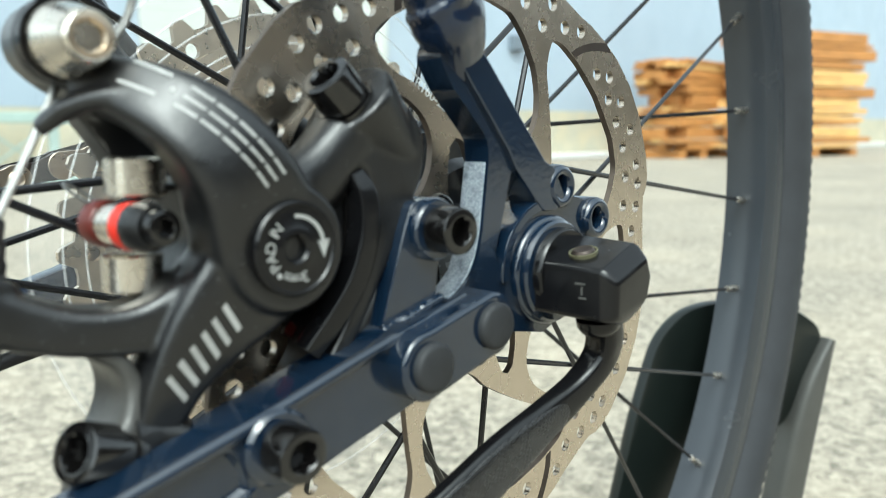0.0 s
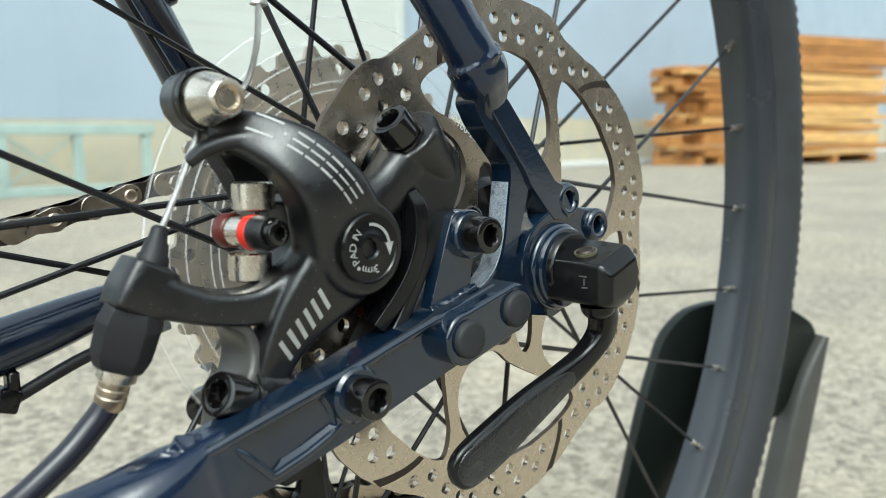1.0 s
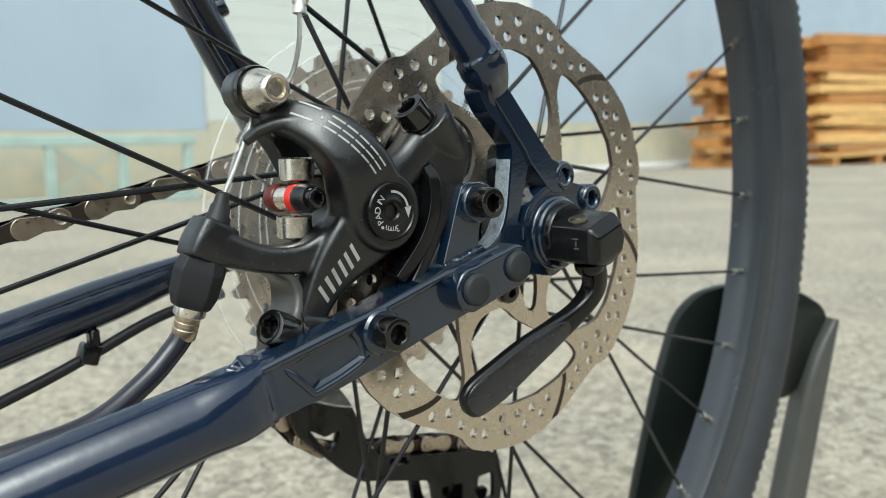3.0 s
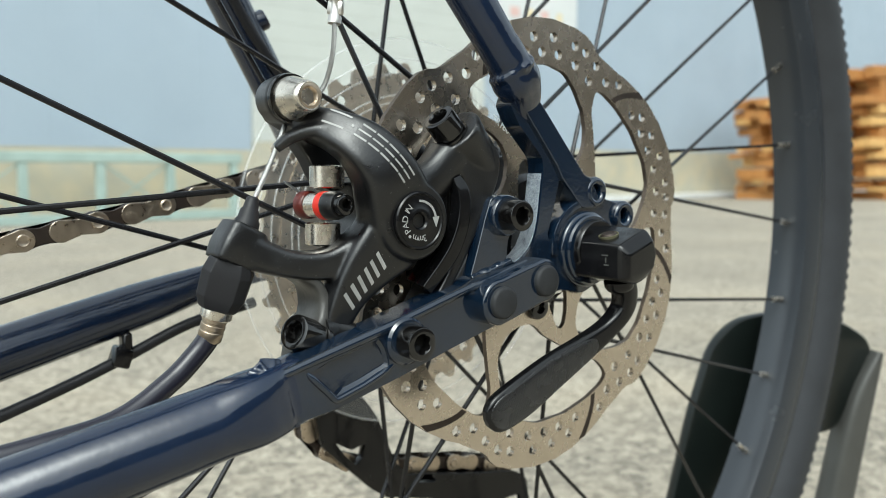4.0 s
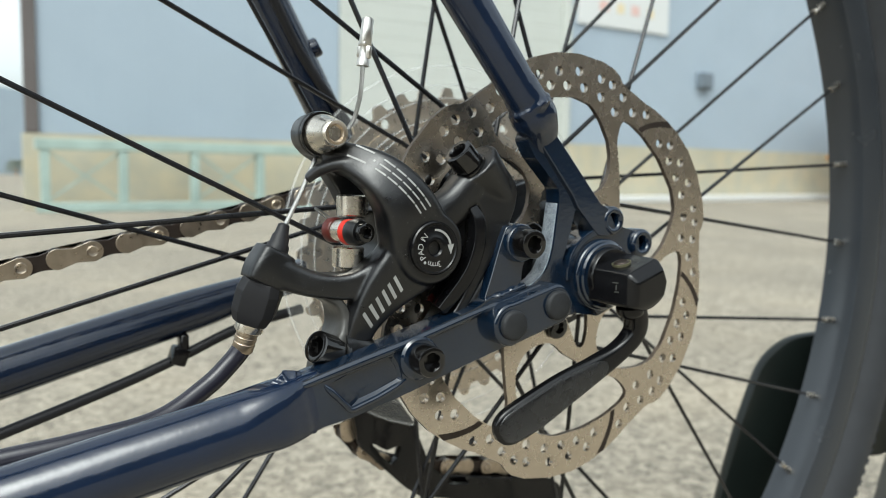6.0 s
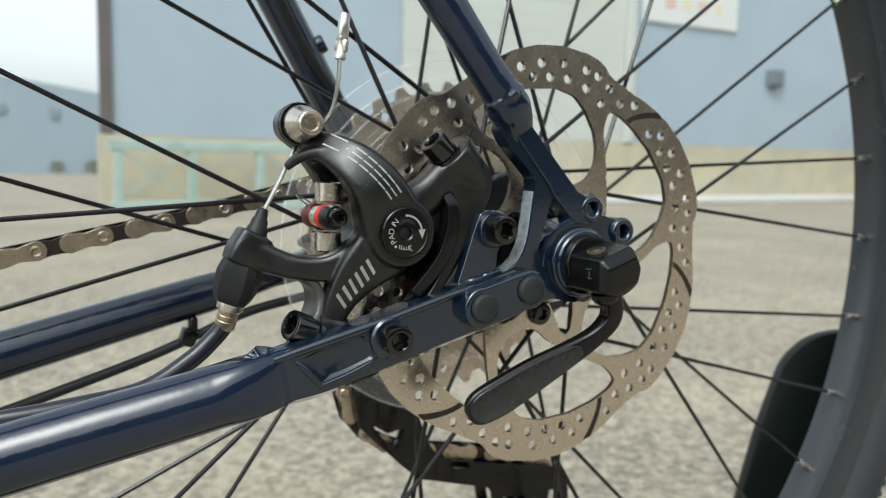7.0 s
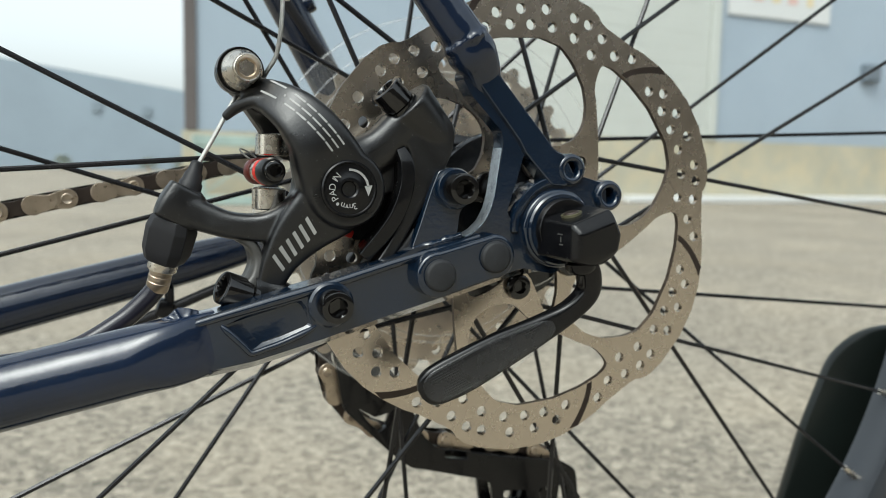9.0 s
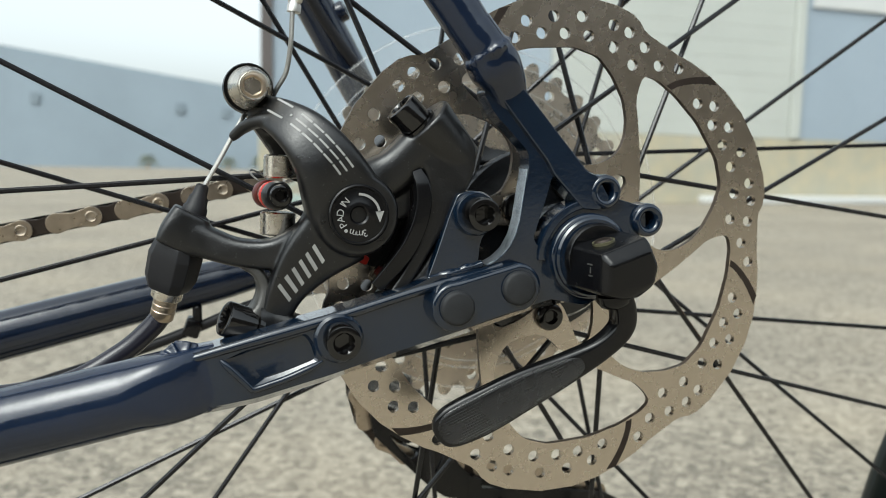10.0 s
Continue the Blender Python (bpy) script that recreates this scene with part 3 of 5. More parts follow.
# left dropout: rear yoke, upright arms, bosses
yoke = [(-126.4, -27.8), (-98, -20.3), (-78, -15.2), (-56, -8.7), (-50, -5.8), (-37.5, -4.2), (-33.0, -3.0), (-29.6, -1.2), (-26.6, 1.6), (-24.4, 5.6), (-23.1, 10.4), (-20.9, 27.0), (-21.4, 30.8), (-26.8, 36.2), (-32.3, 41.6), (-36.0, 47.6), (-33, 53), (-28, 54), (-23.8, 51.2), (-22.4, 48.1), (-12.2, 36.8), (-2.0, 25.5), (1.5, 24.4), (6, 17), (14, 7), (15, -4), (9, -11.5), (0, -15.5),
        (-14, -17.6), (-40, -25.5), (-60, -31), (-80, -37), (-100, -42.2), (-109, -43.6), (-122.6, -45.4)]
window = [(-13.3, 24.0), (-3.2, 13.8), (-6.5, 13.0), (-11.5, 9.8), (-15.0, 5.6), (-17.0, 2.0), (-19.0, 5.0), (-15.5, 16)]

POCKET = rounded([(-109.3, -27.8), (-103.5, -25.2), (-92, -22.4), (-86.6, -21.0), (-84.4, -24.2), (-83.0, -29.4), (-92.0, -33.0), (-101.4, -35.8)], 1.2, 3)
POCKET_FLOOR = rounded([(-104.4, -26.6), (-102.2, -25.9), (-92, -23.2), (-87.2, -21.8), (-85.2, -24.6), (-84.0, -28.9), (-92.4, -32.0), (-98.6, -33.8)], 1.2, 3)


def lean(x, z):
    return (x, z + 3.6) if x < -8 and z < -12.5 + 0.25 * x else (x, z)


dropout = crisp(part("dropout", plate(rounded(yoke, 1.8, 3), -21.6, -14.4, [rounded(window, 1.2, 3), POCKET], 1.0, 2, lean), NAVY_CAST, bike, "navy forged rear dropout with a recessed pocket"))
crisp(part("yoke_web", plate(rounded([(-121, -26.6), (-98, -20.6), (-78, -15.5), (-56, -9.0), (-36, -3.8), (-28, -6), (-14, -17), (-40, -25), (-60, -30.5), (-80, -36.5), (-100, -41.7), (-119, -43.5)], 1.5, 3), -14.3, -10.8, (), 0.8, 1), NAVY_CAST, dropout))
# raised web on the arm, right of the bent strip that runs on into the strut
web = [(-32.6, 48.4), (-29.0, 43.7), (-15.8, 28.2), (-13.3, 24.0), (-3.2, 13.8), (2, 13.5), (5.5, 17), (1.0, 24.2), (-2.2, 25.3), (-12.4, 36.6), (-22.6, 47.9), (-26.5, 51.5)]
crisp(part("arm_web", plate(rounded(web, 0.8, 2), -22.9, -20.6, (), 1.0, 2), NAVY_CAST, dropout))
bm = bmesh.new()
loops = [[bm.verts.new((x, y, z)) for x, z in loop] for loop, y in ((POCKET, -20.9), (POCKET_FLOOR, -20.0))]
for k in range(len(POCKET)):
    bm.faces.new((loops[0][k - 1], loops[0][k], loops[1][k], loops[1][k - 1]))
bm.faces.new(loops[1])
bmesh.ops.recalc_face_normals(bm, faces=bm.faces[:])
part("pocket", bm, NAVY_CAST, dropout, smooth=20)
part("pocket_rim", sweep([(-109.8, -21.4, -27.6, 0.5), (-108.2, -21.7, -29.2, 1.0), (-104.6, -21.8, -32.8, 1.0), (-102.6, -21.8, -34.9, 1.0), (-101.4, -21.8, -36.1, 1.0), (-99.6, -21.8, -35.9, 1.0), (-96.6, -21.8, -35.0, 1.0), (-92.0, -21.8, -33.6, 1.0), (-86.0, -21.7, -31.2, 1.0), (-82.0, -21.4, -29.3, 0.5)], 10, 3), NAVY_CAST, dropout)
part("upper_rim", sweep([(-121, -20.7, -27.9, 1.2, 1.5), (-98, -20.7, -22.0, 1.7, 1.9), (-78, -20.7, -16.9, 1.7, 1.9), (-56, -20.7, -10.6, 1.6, 1.8), (-38, -20.7, -6.0, 1.5, 1.7), (-28.5, -20.8, -3.0, 1.1, 1.4)], 14, 6), NAVY_CAST, dropout)
stadium = []
for k in range(13):
    a = radians(78 + 180 * k / 12 + 12)
    stadium.append((-44.4 + 7.4 * math.cos(a), -14.3 + 7.4 * math.sin(a)))
for k in range(13):
    a = radians(258 + 180 * k / 12 + 12)
    stadium.append((-25.4 + 7.2 * math.cos(a), -9.0 + 7.2 * math.sin(a)))
crisp(part("bead", plate(stadium, -27.2, -20.0, (), 1.2, 3), NAVY_CAST, dropout))
for x, z in ((-44.4, -14.3), (-25.6, -9.0)):
    part("plug", lathe([(0, 5.1), (1.4, 5.1), (2.0, 4.7), (2.25, 4.0), (2.3, 0)], (x, -26.9, z), (0, -1, 0), 36), GREY_RUBBER, dropout, "dull dark grey rubber plug")
pillar = [(-51.8, -8.5), (-48.4, 1), (-44.8, 12), (-42.4, 18), (-37, 19.2), (-31.5, 16), (-31.0, 10.5), (-35.0, 4.5), (-36.0, -4.0)]
crisp(part("pillar", plate(rounded(pillar, 1.2, 3), -19.8, -12.0, (), 1.6, 1), NAVY_CAST, dropout))
# Thin pale strip that paints the sky's reflection onto the strut's left side.
side = [(-33.0, -3.0), (-29.6, -1.2), (-26.6, 1.6), (-24.4, 5.6), (-23.1, 10.4), (-20.95, 25.6)]
part("sheen_side", plate([(x - 0.22, z + 0.22) for x, z in side] + [(x + 0.8, z - 0.5) for x, z in reversed(side)], -20.7, -14.3, (), 0.12, 1), SHEEN, dropout, "side of the strut with sky sheen painted pale", smooth=30)
part("pillar_boss", lathe([(-9, 6.6), (1.6, 6.6), (2.4, 6.0), (2.4, 4)], (-37.3, -20.0, 12.4), (0, -1, 0), 40), NAVY_CAST, dropout)
bead = [(-51.2 + 1.12 * k, -20.0 + rng.uniform(-0.3, 0.3), -7.2 + 0.31 * k + rng.uniform(-0.2, 0.2), 1.3 + rng.uniform(-0.25, 0.3)) for k in range(16)]
bm = sweep(bead, 14, 4)
cast(part("weld", bm, NAVY_CAST, dropout, "lumpy painted weld at the foot of the pillar"), 0.0004, 4)
part("mount_bolt", socket_bolt((-37.1, -22.2, 12.5), (0, -1, 0), 4.9, 6.6, 2.5, 4.0), BLACK_BOLT, dropout, "black socket-head bolt")
part("yoke_boss", lathe([(-3, 7.0), (1.2, 7.0), (2.0, 6.3), (2.2, 4.5)], (-77.6, -21.4, -22.8), (0, -1, 0), 40), NAVY_CAST, dropout)
part("mount_bolt", socket_bolt((-77.4, -23.4, -22.6), (0, -1, 0), 4.9, 6.6, 2.5, 4.0), BLACK_BOLT, dropout, "black socket-head bolt")
for x, z in ((4.2, 19.2), (19.4, 10.5)):
    part("eyelet", lathe([(-8, 5.3), (-1.5, 5.3), (-0.6, 5.0), (-0.1, 4.4), (0, 3.7), (-0.4, 3.0), (-1.2, 2.5), (-7, 2.4)], (x, -23.4, z), (0, -1, 0), 32), NAVY_CAST, dropout, "threaded rack eyelet")
crisp(part("eyelet_arm", plate(rounded([(2, 17.5), (7, 17.5), (13, 16.0), (19, 14.5), (19.5, 6.5), (12, 3)], 1.5, 3), -21.2, -13, (), 1.0, 2), NAVY_CAST, dropout))
part("axle_boss", lathe([(0, 13.2), (1.6, 13.2), (2.2, 12.7), (2.3, 12.3), (3.6, 12.2), (4.2, 11.6), (4.2, 8)], (-0.3, -21.2, -0.6), (0, -1, 0), 48), NAVY_CAST, dropout)
lip = [(17.6 * math.cos(radians(a)), -0.6 + 17.6 * math.sin(radians(a))) for a in range(94, 185, 6)] + [(14.7 * math.cos(radians(a)), -0.6 + 14.7 * math.sin(radians(a))) for a in range(184, 93, -6)]
crisp(part("boss_lip", plate(lip, -22.6, -13.4, (), 0.7, 2), NAVY_CAST, dropout))
# right dropout
part("dropout", plate(rounded([(-86, -15.5), (-60, -8), (-36, 14), (-30, 38), (-22, 36), (-14, 14), (10, 8), (14, -4), (4, -30), (-10, -30), (-16, -16), (-60, -22), (-86, -27)], 3, 3), 119, 127, (), 1.0, 2), NAVY, bike)

# quick release
qr = part("quick_release", lathe([(-1, 10.4), (3.8, 10.4), (4.6, 9.8), (4.6, 4)], (0.2, -23.0, -0.5), (0, -1, 0), 44), BLACK_GLOSS, bike, "black quick-release skewer with a closed lever")
bm = bmesh.new()
for p in ((-9.4, -24, 3.2), (-9.6, -24, -8.6), (-6.7, -42.2, 2.2), (-6.8, -42.4, -9.4), (-4.8, -44.8, -0.6), (-5.0, -44.8, -8.8), (7.6, -44.6, 3.6), (10.2, -44.2, -1.0), (9.6, -43.6, -6.6),
          (7.4, -41.8, 7.2), (8.0, -24, 7.8), (12.0, -40, -1.0), (11.6, -25, -1.0), (11.2, -39, -7.0), (10.8, -25, -7.0), (0, -43.4, -11.0), (6.0, -41, -10.8), (0, -25, -11.2), (6.0, -26, -11.0)):
    bm.verts.new(p)
bmesh.ops.convex_hull(bm, input=bm.verts[:])
bmesh.ops.dissolve_limit(bm, angle_limit=radians(9), verts=bm.verts[:], edges=bm.edges[:])
bmesh.ops.bevel(bm, geom=[e for e in bm.edges if e.calc_face_angle(0) > 0.2], offset=1.8, segments=4, profile=0.5, affect="EDGES", clamp_overlap=True)
crisp(part("cam_housing", bm, BLACK_GLOSS, qr))
slope = Vector((-0.27, 0, 0.963)).normalized()
part("cam_pin", lathe([(-3, 2.7), (0.4, 2.7), (0.9, 2.1), (0.7, 1.2), (0.7, 0)], (-1.8, -33.4, 4.9), slope, 28), DARK_STEEL, qr, "dull pin end in the housing")
part("pin_ring", lathe([(-1, 3.4), (0.35, 3.4), (0.45, 3.15), (0.3, 2.9), (-1, 2.9)], (-1.8, -33.4, 4.9), slope, 32), OLIVE, qr, "thin olive ring round the pin")
place = MM @ Matrix.Translation((-7.65, -37.2, -3.2)) @ Matrix.Rotation(radians(8.7), 4, "Z")
part("stamp", join(block((0.2, 2.4, 0.4), Matrix.Translation((0, 0.4, 2.0))), block((0.2, 0.4, 1.8), Matrix.Translation((0, 0, 0.4))), block((0.2, 1.8, 0.4), Matrix.Translation((0, -0.2, -1.2)))), GREY_METAL, qr, "small pale stamped mark", place)
lever = sweep([(1.2, -36, -9, 3.5, 4.6), (4.2, -35.5, -15, 3.4, 4.2), (4.4, -34, -21, 3.4, 3.8), (-1.0, -32, -27.2, 3.6, 3.2), (-11, -30, -33.2, 4.8, 2.8), (-23.5, -28.5, -39.2, 6.3, 2.6), (-35.5, -27.4, -45.2, 7.0, 2.6), (-43.0, -26.6, -48.6, 6.7, 2.5), (-46.6, -26.3, -50.2, 5.9, 2.3), (-48.8, -26.1, -51.2, 4.3, 1.9), (-50.0, -26.0, -51.8, 1.8, 1.0)], 28, 8, power=3.4)
lev = part("lever", lever, BLACK_GLOSS, qr, "curved black lever with a pebbled paddle")
part("grip", sweep([(-6.0, -31.9, -30.4, 2.8, 1.9), (-11, -31.0, -33.2, 3.9, 2.3), (-23.5, -29.5, -39.2, 5.5, 2.1), (-35.5, -28.4, -45.2, 6.2, 2.1), (-43.0, -27.6, -48.6, 5.8, 2.0), (-46.2, -27.3, -50.0, 5.0, 1.9), (-48.2, -27.0, -50.9, 3.4, 1.5), (-49.2, -26.8, -51.4, 1.2, 0.8)], 28, 8, power=3.4), GRIP, lev, "pebbled black grip face")
part("lever_neck", lathe([(0, 5.2), (1.8, 5.0), (3.2, 4.0), (3.9, 2.4), (4.0, 0)], (0.8, -36, -10.6), (0.1, 0, -1), 28), BLACK_GLOSS, qr)

# ---- brake disc ----
def polar(points, turn=0.0, c=(0.0, -1.0)):
    return [(c[0] + r * math.cos(radians(a + turn)), c[1] + r * math.sin(radians(a + turn))) for a, r in points]


edge = [(-2, 77.6), (3, 77.4), (7, 77.6), (9.2, 78.4), (11, 80.2), (13.5, 81.6), (18, 82.4), (27, 82.9), (35, 82.6), (42, 81.6), (48, 80.2), (54, 78.8)]
outline = []
for k in range(6):
    outline += polar(edge, 60 * k)
win = [(4, 61), (4, 65.2), (0, 66.4), (-8, 66.5), (-19, 66.5), (-32, 66.4), (-40, 64.8), (-46, 60.4), (-53, 54.4), (-57.5, 49.0), (-60.4, 44), (-61.2, 40), (-60, 35.6), (-53, 31.0), (-42, 28.9), (-34.5, 30.7), (-29.5, 33.3), (-18.6, 38.0), (-9.6, 43.9), (-1.6, 51.2), (2.6, 56)]
hole_at = [(17.6, 76.0), (12.9, 75.6), (16.2, 69.2), (8.9, 66.2), (7.4, 73.4), (1.4, 70.6), (56.0, 74.2), (45.2, 70.6), (41.3, 75.0), (37.5, 70.6), (34.0, 75.8), (30.9, 70.5), (26.4, 76.4), (24.0, 70.6), (19.6, 0)]
holes, drilled = [], []
for k in range(6):
    holes.append(rounded(polar(win, 60 * k), 2.0, 3))
    for a, r in hole_at:
        if r:
            x, z = polar([(a, r)], 60 * k)[0]
            holes.append(circle(x, z, 1.95, 14))
            drilled.append((x, z))
core = []
for k in range(6):
    core += polar([(8, 19.6), (14.8, 17.2), (22, 16.6), (30, 17.4), (35.4, 19.6), (39.7, 24.4), (42.2, 29.4), (43.6, 32.2), (47, 33.6), (51.5, 32.5), (57.1, 28.3), (63.4, 23.4)], 60 * k)
holes.append(rounded(core, 0.8, 2))
rotor = part("disc_rotor", plate(outline, -0.95, 0.95, holes), ROTOR_STEEL, bike, "perforated stainless brake disc with worn track", smooth=30)
# the cut edges of the windows and the rim are darker than the ground faces
rotor.data.materials.append(CUT_EDGE)
for f in rotor.data.polygons:
    x, z = f.center.x * 1000, (f.center.z - AXLE) * 1000
    if abs(f.normal.y) < 0.5 and all(math.hypot(x - hx, z - hz) > 2.3 for hx, hz in drilled):
        f.material_index = 1
for k in range(6):
    seg = [(56.2 - 8.8 * t ** 1.25, 66.8 + t * 13.6) for t in np.linspace(0, 1, 7)] + [(54.2 - 9.4 * t ** 1.25, 66.8 + t * 13.4) for t in np.linspace(1, 0, 7)]
    part("track_slot", plate(polar(seg, 60 * k), -1.02, -0.9), DARK_STEEL, rotor, "dark curved groove across the braking track", smooth=0)
    x, z = polar([(20.4, 22.4)], 60 * k)[0]
    part("rotor_bolt", socket_bolt((x, -1.0, z), (0, -1, 0), 4.7, 2.6, 2.0, 1.6, chamfer=1.2), BLACK_BOLT, rotor, "black torx rotor bolt")

# ---- rear wheel ----
HUB_Y = 63.0
wheel = part("rear_wheel", lathe([(HUB_Y - 11.5, 293.5), (HUB_Y - 7, 292.2), (HUB_Y, 291.6), (HUB_Y + 7, 292.2), (HUB_Y + 11.5, 293.5), (HUB_Y + 14.2, 300), (HUB_Y + 14.2, 311), (HUB_Y + 12.4, 312.5), (HUB_Y + 10, 309), (HUB_Y - 10, 309), (HUB_Y - 12.4, 312.5), (HUB_Y - 14.2, 311), (HUB_Y - 14.2, 300)], (0, 0, 0), (0, 1, 0), 160, True), RIM, bike, "black alloy rim with black spokes and a gravel tyre")
wheel.name = "rear_wheel"
tyre_prof = []
for k in range(25):
    a = radians(-158 + 316 * k / 24)
    tyre_prof.append((HUB_Y + 21.0 * math.sin(a), 329.5 + 21.5 * math.cos(a)))
tyre = part("tyre", lathe(tyre_prof, (0, 0, 0), (0, 1, 0), 180, True), TYRE, wheel, "black gravel tyre with small knobs")
bm = bmesh.new()
for row, (off, lift, w) in enumerate(((-15.5, 336, 4.0), (-9.5, 346.6, 3.4), (-3.2, 350.4, 3.2), (3.2, 350.4, 3.2), (9.5, 346.6, 3.4), (15.5, 343.0, 4.0))):
    n = 290
    lift = 329.5 + math.sqrt(max(21.5 ** 2 - (off * 21.5 / 21) ** 2, 0)) - 0.6
    for k in range(n):
        a = 2 * math.pi * (k + 0.5 * (row % 2)) / n
        tilt = math.asin(max(-0.95, min(0.95, off / 21.0)))
        m = Matrix.Rotation(-a, 4, "Y") @ Matrix.Translation((lift, HUB_Y + off, 0)) @ Matrix.Rotation(tilt, 4, "Z")
        w2, l2, h2 = w * 0.5, 2.2, 1.6
        vs = [bm.verts.new(m @ Vector((x, y * (0.8 if x > 0 else 1), z * (0.8 if x > 0 else 1)))) for x in (0, h2) for y, z in ((-w2, -l2), (w2, -l2), (w2, l2), (-w2, l2))]
        for f in ((4, 5, 6, 7), (0, 1, 5, 4), (1, 2, 6, 5), (2, 3, 7, 6), (3, 0, 4, 7)):
            bm.faces.new([vs[i] for i in f])
part("tread", bm, TYRE, tyre, "", smooth=0)
tagged(bpy.data.objects["tread"], kind="stuff")
hub = part("hub", lathe([(-10, 9), (2, 10), (2.2, 24), (6, 26), (12, 22), (17, 20), (17.5, 32.5), (20, 33.5), (23, 33.0), (24.5, 26), (30, 17), (46, 15), (64, 17), (70, 26), (71.5, 33.5), (75, 34), (77.5, 33), (78, 20), (112, 17), (116, 9), (120, 9)], (0, 0, 0), (0, 1, 0), 56), HUB_BLACK, wheel, "glossy black disc hub shell")
part("hub_cone", lathe([(0, 9.5), (4, 10.5), (9, 14.5), (15, 15)], (0, -14.6, -0.5), (0, 1, 0), 40), AXLE_GREY, hub, "dark grey axle end")
SP_TURN, SP_L, SP_R = 38.75, 79.0, 84.5
spoke_n = 36
for k in range(spoke_n):
    th = radians(SP_TURN + 10.0 * k)
    lead = 1 if (k // 2) % 2 == 0 else -1
    rf, yf, d = (29.1, 21.25, SP_L) if k % 2 == 0 else (30.0, 75.25, SP_R)
    ph = th + radians(d) * lead
    side = -1 if k % 2 == 0 else 1
    a = Vector((289.5 * math.cos(th), HUB_Y, 289.5 * math.sin(th)))
    b = Vector((rf * math.cos(ph), yf + side * lead * 1.6, rf * math.sin(ph)))
    elbow = b + Vector((0, -lead * side * 4.5, 0))
    sp = part("spoke", sweep([(*elbow, 1.15), (*(b + (elbow - b) * 0.25), 1.15), (*(b + (a - b) * 0.008), 1.15), (*(b + (a - b) * 0.04), 1.05), (*(b + (a - b) * 0.5), 1.0), (*a, 1.0)], 8, 2), SPOKE, wheel)
    n = (b - a).normalized()
    part("nipple", lathe([(-5, 1.9), (2.0, 1.9), (6.5, 1.75), (8, 1.5), (8, 0.9)], a, n, 10), STEEL, sp, "silver spoke nipple")

# ---- drivetrain ----
def cog(teeth, y, width, name_label=""):
    r = teeth * 12.7 / (2 * math.pi)
    pts = []
    for k in range(teeth):
        a = 2 * math.pi * k / teeth
        s = 2 * math.pi / teeth
        for f, dr in ((-0.5, -2.4), (-0.3, -2.0), (-0.16, 1.6), (-0.08, 2.4), (0.08, 2.4), (0.16, 1.6), (0.3, -2.0)):
            pts.append(((r + dr) * math.cos(a + f * s), (r + dr) * math.sin(a + f * s)))
    inner = max(r - 13, 18)
    hs = [circle(0, 0, inner if teeth > 16 else 17.0, 32)]
    if teeth > 20:
        hs += [circle((r - 7) * math.cos(a), (r - 7) * math.sin(a), 2.4, 10) for a in np.linspace(0, 2 * math.pi, 13)[:-1]]
    return plate(pts, y, y + width, hs)


cassette = part("cassette", lathe([(84, 17.2), (84, 18.5), (119, 18.5), (119, 17.2)], (0, 0, 0), (0, 1, 0), 40, True), STEEL, bike, "nickel cassette of stepped sprockets")
for teeth, y in ((36, 85.0), (32, 89.3), (28, 93.4), (24, 97.4), (21, 101.2), (18, 105.0), (15, 108.8), (13, 112.4), (11, 116.0)):
    part("sprocket", cog(teeth, y, 1.9), COG, cassette, smooth=20)
part("carrier", lathe([(83.6, 20), (84.6, 34), (83.9, 36), (84.6, 46), (83.8, 48), (84.4, 63), (84.9, 63), (85.2, 20)], (0, 0, 0), (0, 1, 0), 72, True), COG, cassette, "dished pale gold inner carrier")
part("spider_arm", join(*[plate([(20 * math.cos(a - 0.35), 20 * math.sin(a - 0.35)), (62 * math.cos(a - 0.06), 62 * math.sin(a - 0.06)), (62 * math.cos(a + 0.06), 62 * math.sin(a + 0.06)), (20 * math.cos(a + 0.1), 20 * math.sin(a + 0.1))], 86.5, 89.0) for a in np.linspace(0, 2 * math.pi, 6)[:-1]]), CHAIN_STEEL, cassette)
guard = part("spoke_guard", lathe([(81.0, 30), (80.4, 60), (79.0, 84), (79.8, 85.5), (80.6, 84), (81.8, 60), (82.2, 30)], (0, 0, 0), (0, 1, 0), 72, True), CLEAR, bike, "clear plastic spoke protector disc")
for r in (58.0, 61.0, 70.0, 76.0, 84.6):
    part("guard_rib", lathe([(79.2, r - 0.4), (78.6, r), (79.2, r + 0.4), (80.0, r)], (0, 0, 0), (0, 1, 0), 80, True), CLEAR_EDGE, guard)

CH_Y = 99.0


